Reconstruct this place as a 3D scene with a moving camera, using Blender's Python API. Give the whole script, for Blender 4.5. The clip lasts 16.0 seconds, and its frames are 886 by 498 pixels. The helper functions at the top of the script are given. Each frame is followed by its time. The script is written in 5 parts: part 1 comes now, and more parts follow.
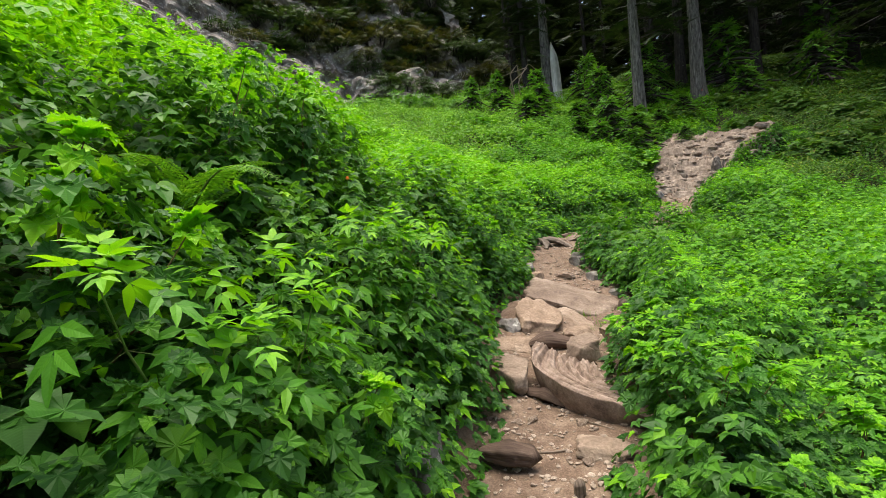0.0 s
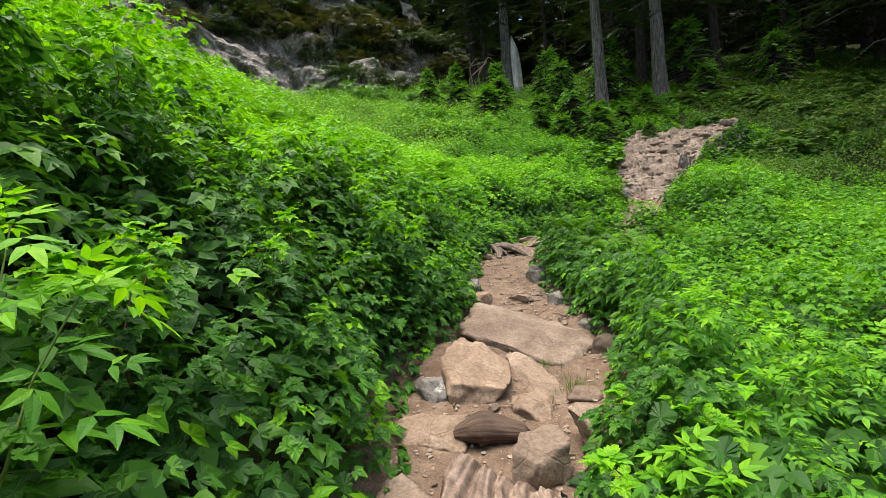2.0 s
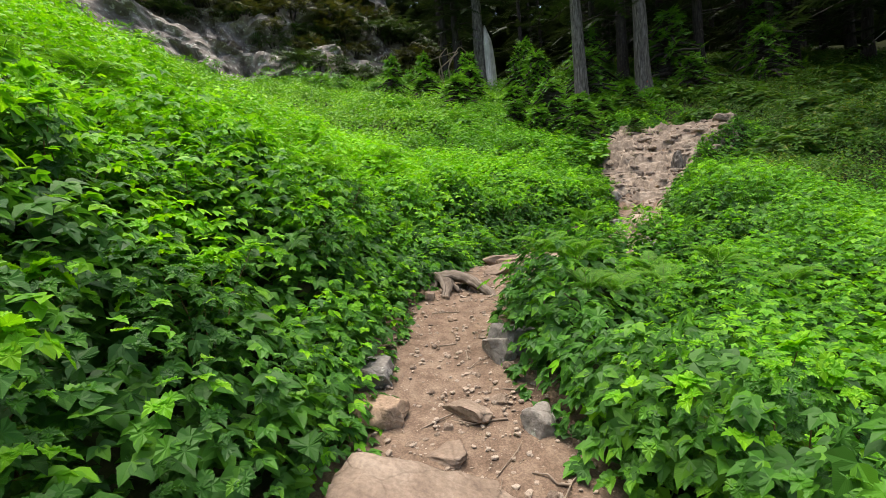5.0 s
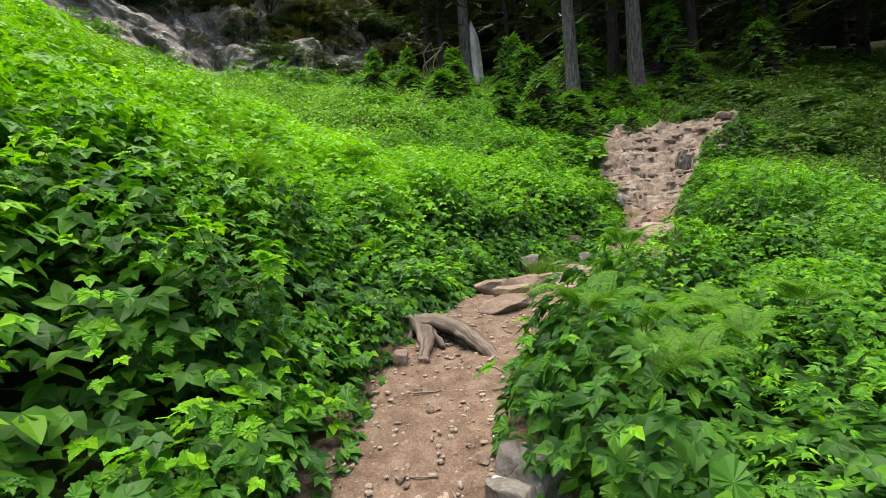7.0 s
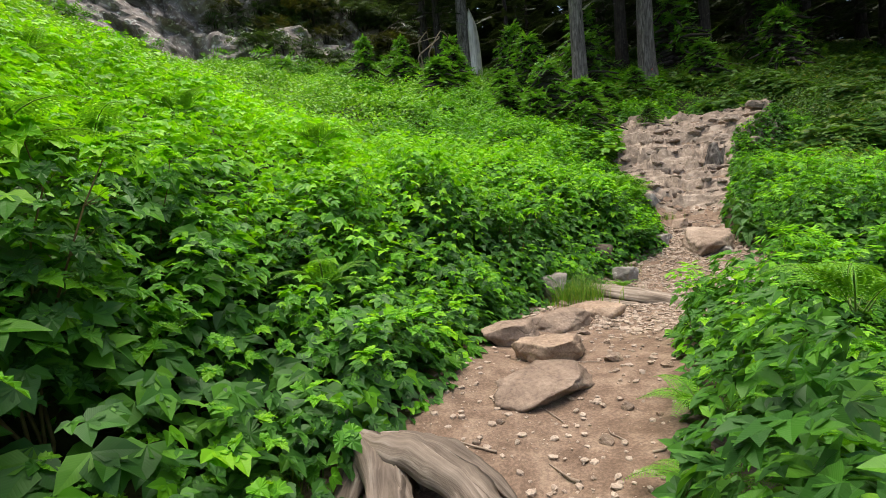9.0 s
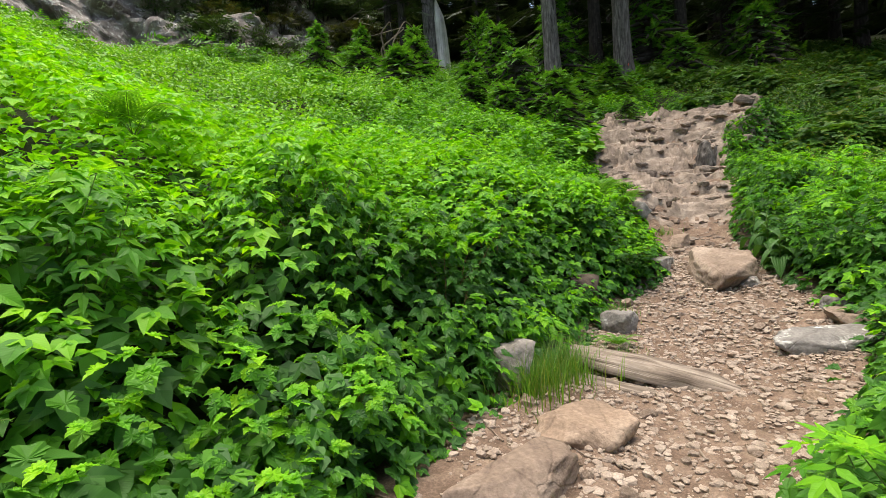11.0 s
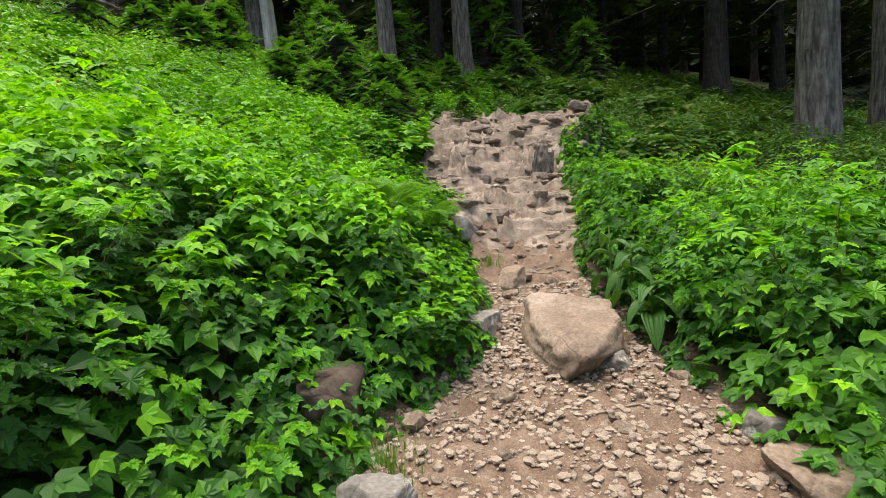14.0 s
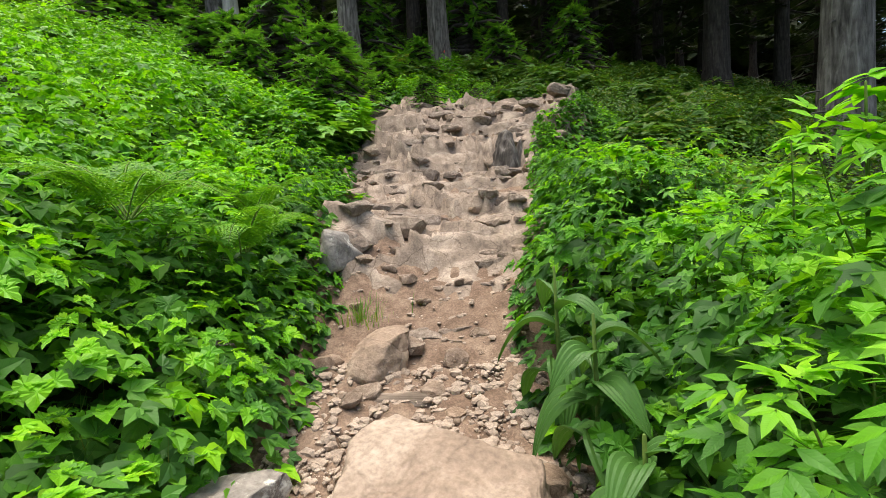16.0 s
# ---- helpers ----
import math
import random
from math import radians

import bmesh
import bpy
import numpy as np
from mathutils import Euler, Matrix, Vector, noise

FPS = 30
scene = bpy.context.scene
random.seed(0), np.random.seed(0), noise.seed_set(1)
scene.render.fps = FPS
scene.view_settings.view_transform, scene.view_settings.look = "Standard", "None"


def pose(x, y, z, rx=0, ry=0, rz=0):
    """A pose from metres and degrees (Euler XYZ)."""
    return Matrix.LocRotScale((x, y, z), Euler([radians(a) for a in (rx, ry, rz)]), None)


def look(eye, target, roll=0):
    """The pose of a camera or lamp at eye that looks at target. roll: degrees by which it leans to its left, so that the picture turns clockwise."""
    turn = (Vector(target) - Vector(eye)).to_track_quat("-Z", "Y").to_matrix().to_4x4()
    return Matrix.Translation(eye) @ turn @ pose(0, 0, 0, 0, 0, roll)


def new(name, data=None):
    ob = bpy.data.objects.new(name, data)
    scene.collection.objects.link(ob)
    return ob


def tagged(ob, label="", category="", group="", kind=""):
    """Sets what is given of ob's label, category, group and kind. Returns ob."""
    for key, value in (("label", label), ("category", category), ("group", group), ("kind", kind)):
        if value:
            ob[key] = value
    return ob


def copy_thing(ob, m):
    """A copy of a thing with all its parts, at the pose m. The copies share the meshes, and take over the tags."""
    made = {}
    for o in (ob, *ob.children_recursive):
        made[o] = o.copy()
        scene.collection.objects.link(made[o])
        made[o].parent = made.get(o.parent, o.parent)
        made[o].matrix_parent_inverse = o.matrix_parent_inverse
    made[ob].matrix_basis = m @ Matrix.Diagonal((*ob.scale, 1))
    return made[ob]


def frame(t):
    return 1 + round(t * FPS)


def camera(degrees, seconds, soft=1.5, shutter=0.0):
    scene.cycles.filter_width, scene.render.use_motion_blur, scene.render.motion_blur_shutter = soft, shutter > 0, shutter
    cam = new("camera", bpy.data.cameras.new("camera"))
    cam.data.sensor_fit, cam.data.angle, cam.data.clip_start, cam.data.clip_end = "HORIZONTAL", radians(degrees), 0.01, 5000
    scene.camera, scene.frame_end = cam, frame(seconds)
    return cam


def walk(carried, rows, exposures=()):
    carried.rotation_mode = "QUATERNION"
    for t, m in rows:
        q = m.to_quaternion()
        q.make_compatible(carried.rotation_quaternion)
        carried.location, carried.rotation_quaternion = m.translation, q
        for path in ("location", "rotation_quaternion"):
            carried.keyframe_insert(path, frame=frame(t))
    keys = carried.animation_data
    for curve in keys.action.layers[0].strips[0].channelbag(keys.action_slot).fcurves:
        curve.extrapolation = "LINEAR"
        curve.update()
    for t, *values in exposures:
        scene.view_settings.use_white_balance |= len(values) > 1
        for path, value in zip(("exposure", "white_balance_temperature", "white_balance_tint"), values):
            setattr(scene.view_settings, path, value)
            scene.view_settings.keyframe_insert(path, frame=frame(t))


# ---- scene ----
cam = camera(87.9, 16.0, soft=0.7)
METRES, EYE, TILT, LEAN, TURN = 18.0, 1.5, 0.0, 0.0, 0.0
ROWS = [
    (0.0, 0.0, 0.0, 0.0, -0.36, -3.54, 5.86),
    (0.5, 0.0051, 0.03, -0.0018, -1.82, -3.7, 5.83),
    (1.0, 0.0178, 0.0612, -0.0011, -3.0, -3.82, 5.81),
    (1.5, 0.0308, 0.0904, 0.0032, -3.97, -3.95, 5.77),
    (2.0, 0.039, 0.1209, -0.0011, -4.82, -4.06, 5.73),
    (2.5, 0.0482, 0.154, -0.0022, -5.55, -4.16, 5.64),
    (3.0, 0.0598, 0.1865, -0.0061, -6.15, -4.22, 5.62),
    (3.5, 0.0733, 0.2204, -0.0068, -6.65, -4.23, 5.55),
    (4.0, 0.0866, 0.2478, 0.0011, -7.01, -4.25, 5.43),
    (6.5, 0.1029, 0.3661, 0.0063, -9.3, -4.31, 5.25),
    (7.0, 0.113, 0.3911, 0.0127, -9.65, -4.34, 5.25),
    (7.5, 0.1193, 0.4191, 0.0177, -9.75, -4.35, 5.19),
    (8.0, 0.1249, 0.4452, 0.0158, -9.66, -4.37, 5.15),
    (8.5, 0.1289, 0.4776, 0.0134, -9.58, -4.4, 5.11),
    (9.35, 0.1435, 0.531, 0.0172, -10.6, -4.48, 5.14),
    (10.2, 0.1665, 0.580, 0.0212, -11.7, -4.56, 5.17),
    (11.0, 0.1955, 0.6283, 0.0247, -13.16, -4.66, 5.19),
    (11.5, 0.2137, 0.6579, 0.0294, -14.98, -4.77, 5.13),
    (12.0, 0.2318, 0.6826, 0.0323, -20.41, -5.09, 4.79),
    (12.5, 0.2478, 0.7079, 0.0335, -25.45, -5.32, 4.46),
    (13.0, 0.2652, 0.7277, 0.0374, -27.66, -5.4, 4.38),
    (13.5, 0.2889, 0.7446, 0.0332, -29.4, -5.46, 4.25),
    (14.0, 0.3175, 0.7629, 0.0264, -30.79, -5.61, 4.17),
    (14.5, 0.3506, 0.7834, 0.0244, -31.87, -5.71, 4.07),
    (15.0, 0.3829, 0.8047, 0.0234, -32.55, -5.76, 3.94),
    (15.5, 0.4121, 0.8259, 0.0236, -32.41, -5.77, 3.79),
    (16.0, 0.436, 0.8461, 0.0255, -31.48, -5.73, 3.67),
]
walk(cam, [(t, pose(0, 0, EYE, TILT, LEAN, TURN) @ pose(METRES * x, METRES * y, METRES * z, 90 + pitch, roll, yaw)) for t, x, y, z, yaw, pitch, roll in ROWS],
     exposures=[(0.0, 1.05, 6800, 10), (13.5, 1.05, 6800, 10), (16.0, 1.2, 6800, 10)])

# ---------------------------------------------------------------- world and light
world = bpy.data.worlds.new("overcast_sky")
scene.world = world
world.use_nodes = True
wn = world.node_tree.nodes
sky = wn.new("ShaderNodeTexSky")
sky.sky_type = "NISHITA"
sky.sun_disc = False
sky.sun_elevation, sky.sun_rotation = radians(84), radians(-20)
sky.air_density, sky.dust_density, sky.ozone_density = 1.0, 4.0, 1.0
wn["Background"].inputs[1].default_value = 0.13
world.node_tree.links.new(sky.outputs[0], wn["Background"].inputs[0])
sun = new("sun", bpy.data.lights.new("sun", "SUN"))
sun.data.energy, sun.data.angle, sun.data.color = 2.3, radians(55), (1.0, 0.96, 0.88)
sun.matrix_world = look((-0.5, 1.4, 15.0), (0, 0, 0))


# ---------------------------------------------------------------- materials
def material(name, rough=0.8, spec=0.3):
    m = bpy.data.materials.new(name)
    m.use_nodes = True
    b = m.node_tree.nodes["Principled BSDF"]
    b.inputs["Roughness"].default_value = rough
    b.inputs["Specular IOR Level"].default_value = spec
    return m, m.node_tree.nodes, m.node_tree.links, b


def noise_node(nodes, links, scale, detail=5.0, vec=None, rough=0.6, dist=0.0):
    n = nodes.new("ShaderNodeTexNoise")
    n.inputs["Scale"].default_value, n.inputs["Detail"].default_value = scale, detail
    n.inputs["Roughness"].default_value, n.inputs["Distortion"].default_value = rough, dist
    if vec is not None:
        links.new(vec, n.inputs["Vector"])
    return n


def ramp(nodes, links, fac, stops):
    r = nodes.new("ShaderNodeValToRGB")
    el = r.color_ramp.elements
    while len(el) < len(stops):
        el.new(0.5)
    for e, (p, c) in zip(el, stops):
        e.position, e.color = p, (*c, 1)
    links.new(fac, r.inputs[0])
    return r


def mixc(nodes, links, a, b, fac, mode="MIX"):
    m = nodes.new("ShaderNodeMix")
    m.data_type, m.blend_type = "RGBA", mode
    for sock, v in ((m.inputs[0], fac), (m.inputs[6], a), (m.inputs[7], b)):
        if isinstance(v, (int, float)):
            sock.default_value = v
        elif isinstance(v, tuple):
            sock.default_value = (*v, 1)
        else:
            links.new(v, sock)
    return m.outputs[2]


def bump(nodes, links, b, height, strength, dist):
    n = nodes.new("ShaderNodeBump")
    n.inputs["Strength"].default_value, n.inputs["Distance"].default_value = strength, dist
    links.new(height, n.inputs["Height"])
    links.new(n.outputs[0], b.inputs["Normal"])
    return n


def coords(nodes, kind="Object"):
    return nodes.new("ShaderNodeTexCoord").outputs[kind]


def leaf_material(name, stops, veins=14.0, through_light=0.38, rough=0.45, spec=0.24):
    """A leaf: colour differs from leaf to leaf, ribs run out from the middle, some light passes through."""
    m, n, l, b = material(name, rough, spec)
    geo = n.new("ShaderNodeNewGeometry")
    col = ramp(n, l, geo.outputs["Random Per Island"], stops).outputs[0]
    blot = noise_node(n, l, 3.0, 3, coords(n))
    col = mixc(n, l, col, mixc(n, l, col, (0.75, 0.72, 0.6), 1.0, "MULTIPLY"), blot.outputs[0])
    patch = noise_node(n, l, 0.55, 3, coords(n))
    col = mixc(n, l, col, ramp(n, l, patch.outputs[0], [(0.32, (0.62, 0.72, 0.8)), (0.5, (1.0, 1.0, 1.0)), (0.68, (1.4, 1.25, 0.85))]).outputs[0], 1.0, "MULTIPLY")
    col = mixc(n, l, col, (0.45, 0.42, 0.30), 0.025)
    uv = n.new("ShaderNodeUVMap")
    sep = n.new("ShaderNodeSeparateXYZ")
    l.new(uv.outputs[0], sep.inputs[0])
    ab = n.new("ShaderNodeMath"); ab.operation = "ABSOLUTE"; l.new(sep.outputs[0], ab.inputs[0])
    sub = n.new("ShaderNodeMath"); sub.operation = "MULTIPLY_ADD"
    l.new(ab.outputs[0], sub.inputs[0]); sub.inputs[1].default_value = -0.9; l.new(sep.outputs[1], sub.inputs[2])
    mul = n.new("ShaderNodeMath"); mul.operation = "MULTIPLY"; l.new(sub.outputs[0], mul.inputs[0]); mul.inputs[1].default_value = veins * 3.1416
    sn = n.new("ShaderNodeMath"); sn.operation = "SINE"; l.new(mul.outputs[0], sn.inputs[0])
    pw = n.new("ShaderNodeMath"); pw.operation = "ABSOLUTE"; l.new(sn.outputs[0], pw.inputs[0])
    rib = n.new("ShaderNodeMath"); rib.operation = "POWER"; l.new(pw.outputs[0], rib.inputs[0]); rib.inputs[1].default_value = 0.5
    col = mixc(n, l, mixc(n, l, col, (1.14, 1.1, 1.05), 1.0, "MULTIPLY"), col, rib.outputs[0])
    l.new(col, b.inputs["Base Color"])
    bump(n, l, b, rib.outputs[0], 0.2, 0.003)
    tr = n.new("ShaderNodeBsdfTranslucent")
    l.new(mixc(n, l, col, (1.3, 1.25, 0.55), 1.0, "MULTIPLY"), tr.inputs[0])
    mx = n.new("ShaderNodeMixShader")
    mx.inputs[0].default_value = through_light
    l.new(b.outputs[0], mx.inputs[1]); l.new(tr.outputs[0], mx.inputs[2])
    l.new(mx.outputs[0], n["Material Output"].inputs[0])
    return m


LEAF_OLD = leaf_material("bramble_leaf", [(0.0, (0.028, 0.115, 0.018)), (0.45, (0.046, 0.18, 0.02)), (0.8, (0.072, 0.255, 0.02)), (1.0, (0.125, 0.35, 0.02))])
# Yellow-green of young tips; also paints sky light on canopy tops and bank.
LEAF_YOUNG_LIT = leaf_material("young_and_lit_leaf", [(0.0, (0.115, 0.39, 0.008)), (0.5, (0.18, 0.52, 0.008)), (1.0, (0.28, 0.62, 0.012))], through_light=0.42)
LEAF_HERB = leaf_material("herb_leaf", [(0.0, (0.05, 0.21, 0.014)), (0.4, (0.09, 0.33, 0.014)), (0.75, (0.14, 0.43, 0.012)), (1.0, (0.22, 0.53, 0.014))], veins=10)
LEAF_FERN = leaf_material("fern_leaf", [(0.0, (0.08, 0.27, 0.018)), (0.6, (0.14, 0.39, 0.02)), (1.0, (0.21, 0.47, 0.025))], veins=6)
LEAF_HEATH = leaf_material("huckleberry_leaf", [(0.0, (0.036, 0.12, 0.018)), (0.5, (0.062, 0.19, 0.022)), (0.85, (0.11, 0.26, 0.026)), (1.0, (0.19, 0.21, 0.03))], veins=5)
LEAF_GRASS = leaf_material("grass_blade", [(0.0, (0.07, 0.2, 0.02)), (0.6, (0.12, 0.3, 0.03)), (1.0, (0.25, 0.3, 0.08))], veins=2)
# Near-black: the shade inside the forest is put into the needle colour.
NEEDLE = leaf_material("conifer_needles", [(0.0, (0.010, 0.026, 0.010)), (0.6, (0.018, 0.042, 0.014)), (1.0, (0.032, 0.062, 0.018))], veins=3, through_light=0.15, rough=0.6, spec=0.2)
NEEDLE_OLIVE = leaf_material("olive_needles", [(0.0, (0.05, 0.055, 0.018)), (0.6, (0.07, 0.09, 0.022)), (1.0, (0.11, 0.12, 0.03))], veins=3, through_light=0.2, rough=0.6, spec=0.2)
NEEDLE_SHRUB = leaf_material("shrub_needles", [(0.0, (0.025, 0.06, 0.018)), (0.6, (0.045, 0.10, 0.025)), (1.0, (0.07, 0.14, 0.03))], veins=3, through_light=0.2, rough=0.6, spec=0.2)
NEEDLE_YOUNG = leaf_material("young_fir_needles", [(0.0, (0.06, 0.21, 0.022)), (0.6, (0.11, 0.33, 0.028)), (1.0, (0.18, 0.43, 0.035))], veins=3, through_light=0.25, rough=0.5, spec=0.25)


def stalk_material(name, c1, c2):
    m, n, l, b = material(name, 0.65, 0.25)
    ns = noise_node(n, l, 18, 4, coords(n))
    l.new(ramp(n, l, ns.outputs[0], [(0.3, c1), (0.7, c2)]).outputs[0], b.inputs["Base Color"])
    bump(n, l, b, ns.outputs[0], 0.4, 0.004)
    return m


STALK = stalk_material("brown_cane", (0.10, 0.055, 0.025), (0.16, 0.13, 0.04))
STALK_GREEN = stalk_material("green_stalk", (0.06, 0.13, 0.02), (0.14, 0.2, 0.04))
TWIG = stalk_material("dead_twig", (0.14, 0.10, 0.07), (0.30, 0.24, 0.18))


def ground_material():
    m, n, l, b = material("trail_soil", 0.95, 0.15)
    v = coords(n)
    big, mid, fine = noise_node(n, l, 0.9, 4, v), noise_node(n, l, 7, 6, v), noise_node(n, l, 70, 4, v)
    soil = ramp(n, l, mid.outputs[0], [(0.25, (0.115, 0.08, 0.058)), (0.5, (0.215, 0.157, 0.117)), (0.75, (0.33, 0.257, 0.196))]).outputs[0]
    soil = mixc(n, l, soil, mixc(n, l, soil, (0.72, 0.66, 0.62), 1.0, "MULTIPLY"), big.outputs[0])
    grit = ramp(n, l, fine.outputs[0], [(0.42, (0.7, 0.68, 0.66)), (0.62, (1.15, 1.12, 1.08))]).outputs[0]
    soil = mixc(n, l, soil, grit, 0.8, "MULTIPLY")
    humus = ramp(n, l, mid.outputs[0], [(0.3, (0.016, 0.015, 0.008)), (0.5, (0.028, 0.04, 0.012)), (0.7, (0.05, 0.04, 0.022))]).outputs[0]
    at = n.new("ShaderNodeAttribute"); at.attribute_name = "bare"
    edge = n.new("ShaderNodeMath"); edge.operation = "ADD"; l.new(at.outputs["Fac"], edge.inputs[0])
    off = n.new("ShaderNodeMath"); off.operation = "MULTIPLY_ADD"; l.new(mid.outputs[0], off.inputs[0]); off.inputs[1].default_value, off.inputs[2].default_value = 0.6, -0.3
    l.new(off.outputs[0], edge.inputs[1])
    f = ramp(n, l, edge.outputs[0], [(0.35, (0, 0, 0)), (0.6, (1, 1, 1))]).outputs[0]
    l.new(mixc(n, l, humus, soil, f), b.inputs["Base Color"])
    hsum = n.new("ShaderNodeMath"); hsum.operation = "MULTIPLY_ADD"; l.new(fine.outputs[0], hsum.inputs[0]); hsum.inputs[1].default_value = 0.35; l.new(mid.outputs[0], hsum.inputs[2])
    bump(n, l, b, hsum.outputs[0], 0.8, 0.03)
    return m


def rock_material(name, c, lichen=0.0, scale=1.0, crack=0.3):
    """Stone: three tones, fine grain, cracks, pale lichen."""
    m, n, l, b = material(name, 0.85, 0.25)
    v = coords(n)
    oi = n.new("ShaderNodeObjectInfo")
    a, f = noise_node(n, l, 2.2 * scale, 7, v, 0.65, 0.4), noise_node(n, l, 38 * scale, 5, v)
    col = ramp(n, l, a.outputs[0], [(0.25, c[0]), (0.5, c[1]), (0.75, c[2])]).outputs[0]
    col = mixc(n, l, col, ramp(n, l, f.outputs[0], [(0.35, (0.7, 0.68, 0.66)), (0.65, (1.15, 1.14, 1.12))]).outputs[0], 0.85, "MULTIPLY")
    tone = ramp(n, l, oi.outputs["Random"], [(0.0, (0.8, 0.78, 0.78)), (0.5, (1, 1, 1)), (1.0, (1.15, 1.08, 1.0))]).outputs[0]
    col = mixc(n, l, col, tone, 1.0, "MULTIPLY")
    cr = n.new("ShaderNodeTexVoronoi"); cr.feature = "DISTANCE_TO_EDGE"; cr.inputs["Scale"].default_value = 2.6 * scale
    wob = mixc(n, l, v, a.outputs["Color"], 0.12)
    l.new(wob, cr.inputs["Vector"])
    crk = ramp(n, l, cr.outputs["Distance"], [(0.0, (0.55, 0.52, 0.5)), (0.02, (1, 1, 1))]).outputs[0]
    col = mixc(n, l, col, crk, crack, "MULTIPLY")
    if lichen:
        li = noise_node(n, l, 6 * scale, 6, v, 0.7)
        col = mixc(n, l, col, (0.55, 0.54, 0.48), ramp(n, l, li.outputs[0], [(0.6 - lichen * 0.15, (0, 0, 0)), (0.66 - lichen * 0.1, (1, 1, 1))]).outputs[0])
    l.new(col, b.inputs["Base Color"])
    hs = n.new("ShaderNodeMath"); hs.operation = "MULTIPLY_ADD"; l.new(f.outputs[0], hs.inputs[0]); hs.inputs[1].default_value = 0.3; l.new(a.outputs[0], hs.inputs[2])
    hs2 = n.new("ShaderNodeMath"); hs2.operation = "MULTIPLY_ADD"; l.new(crk, hs2.inputs[0]); hs2.inputs[1].default_value = 0.25; l.new(hs.outputs[0], hs2.inputs[2])
    bump(n, l, b, hs2.outputs[0], 0.7, 0.04 / scale)
    return m


def wood_material(name, c, scale=1.0, bark=False, lengthwise=False):
    """Weathered wood or bark: long grain, deep furrows."""
    m, n, l, b = material(name, 0.85, 0.2)
    mp = n.new("ShaderNodeMapping")
    mp.inputs["Scale"].default_value = (11 * scale, 11 * scale, 1.6 * scale) if bark else (26 * scale, 26 * scale, 1.6 * scale)
    if lengthwise:
        mp.inputs["Scale"].default_value = (30 * scale, 2.2 * scale, 1)
    l.new(coords(n, "UV" if lengthwise else "Object"), mp.inputs[0])
    a, f = noise_node(n, l, 1.0, 6, mp.outputs[0], 0.6, 0.6), noise_node(n, l, 5 * scale, 5, coords(n))
    col = ramp(n, l, a.outputs[0], [(0.3, c[0]), (0.5, c[1]), (0.72, c[2])]).outputs[0]
    col = mixc(n, l, col, ramp(n, l, f.outputs[0], [(0.3, (0.65, 0.63, 0.6)), (0.7, (1.2, 1.18, 1.15))]).outputs[0], 0.7, "MULTIPLY")
    l.new(col, b.inputs["Base Color"])
    bump(n, l, b, a.outputs[0], 0.9, 0.06 if bark else 0.012)
    return m


SOIL = ground_material()
ROCK_TAN = rock_material("tan_trail_rock", ((0.135, 0.095, 0.07), (0.27, 0.205, 0.155), (0.44, 0.36, 0.285)))
ROCK_GREY = rock_material("grey_rock", ((0.12, 0.11, 0.10), (0.23, 0.215, 0.195), (0.34, 0.325, 0.30)), lichen=0.2)
ROCK_DARK = rock_material("dark_brown_rock", ((0.06, 0.045, 0.035), (0.11, 0.085, 0.065), (0.19, 0.15, 0.12)))
ROCK_LEDGE = rock_material("ledge_rock", ((0.07, 0.054, 0.042), (0.23, 0.185, 0.148), (0.43, 0.37, 0.305)), scale=1.6, crack=0.9)
ROCK_CLIFF = rock_material("cliff_rock", ((0.06, 0.05, 0.042), (0.24, 0.215, 0.19), (0.46, 0.44, 0.41)), lichen=0.3, scale=0.5)
PEBBLE = rock_material("pebble_stone", ((0.24, 0.185, 0.14), (0.40, 0.325, 0.255), (0.56, 0.48, 0.39)), scale=3.0)
ROOT_WOOD = wood_material("weathered_root_wood", ((0.045, 0.035, 0.027), (0.165, 0.132, 0.105), (0.34, 0.295, 0.25)), lengthwise=True)
DARK_WOOD = wood_material("dark_rotten_wood", ((0.03, 0.02, 0.015), (0.09, 0.06, 0.045), (0.17, 0.125, 0.095)), lengthwise=True)
LOG_WOOD = wood_material("weathered_log_wood", ((0.055, 0.04, 0.03), (0.2, 0.16, 0.125), (0.38, 0.325, 0.27)), lengthwise=True)
SNAG_WOOD = wood_material("bleached_snag_wood", ((0.38, 0.35, 0.32), (0.60, 0.57, 0.53), (0.74, 0.72, 0.69)), 0.3)
BARK = wood_material("grey_conifer_bark", ((0.035, 0.03, 0.028), (0.13, 0.118, 0.11), (0.27, 0.25, 0.238)), bark=True)
# Darker bark copy with forest shade painted in; also serves twigs and stems.
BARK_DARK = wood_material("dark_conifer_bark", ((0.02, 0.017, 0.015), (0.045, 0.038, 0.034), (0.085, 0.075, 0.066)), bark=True)


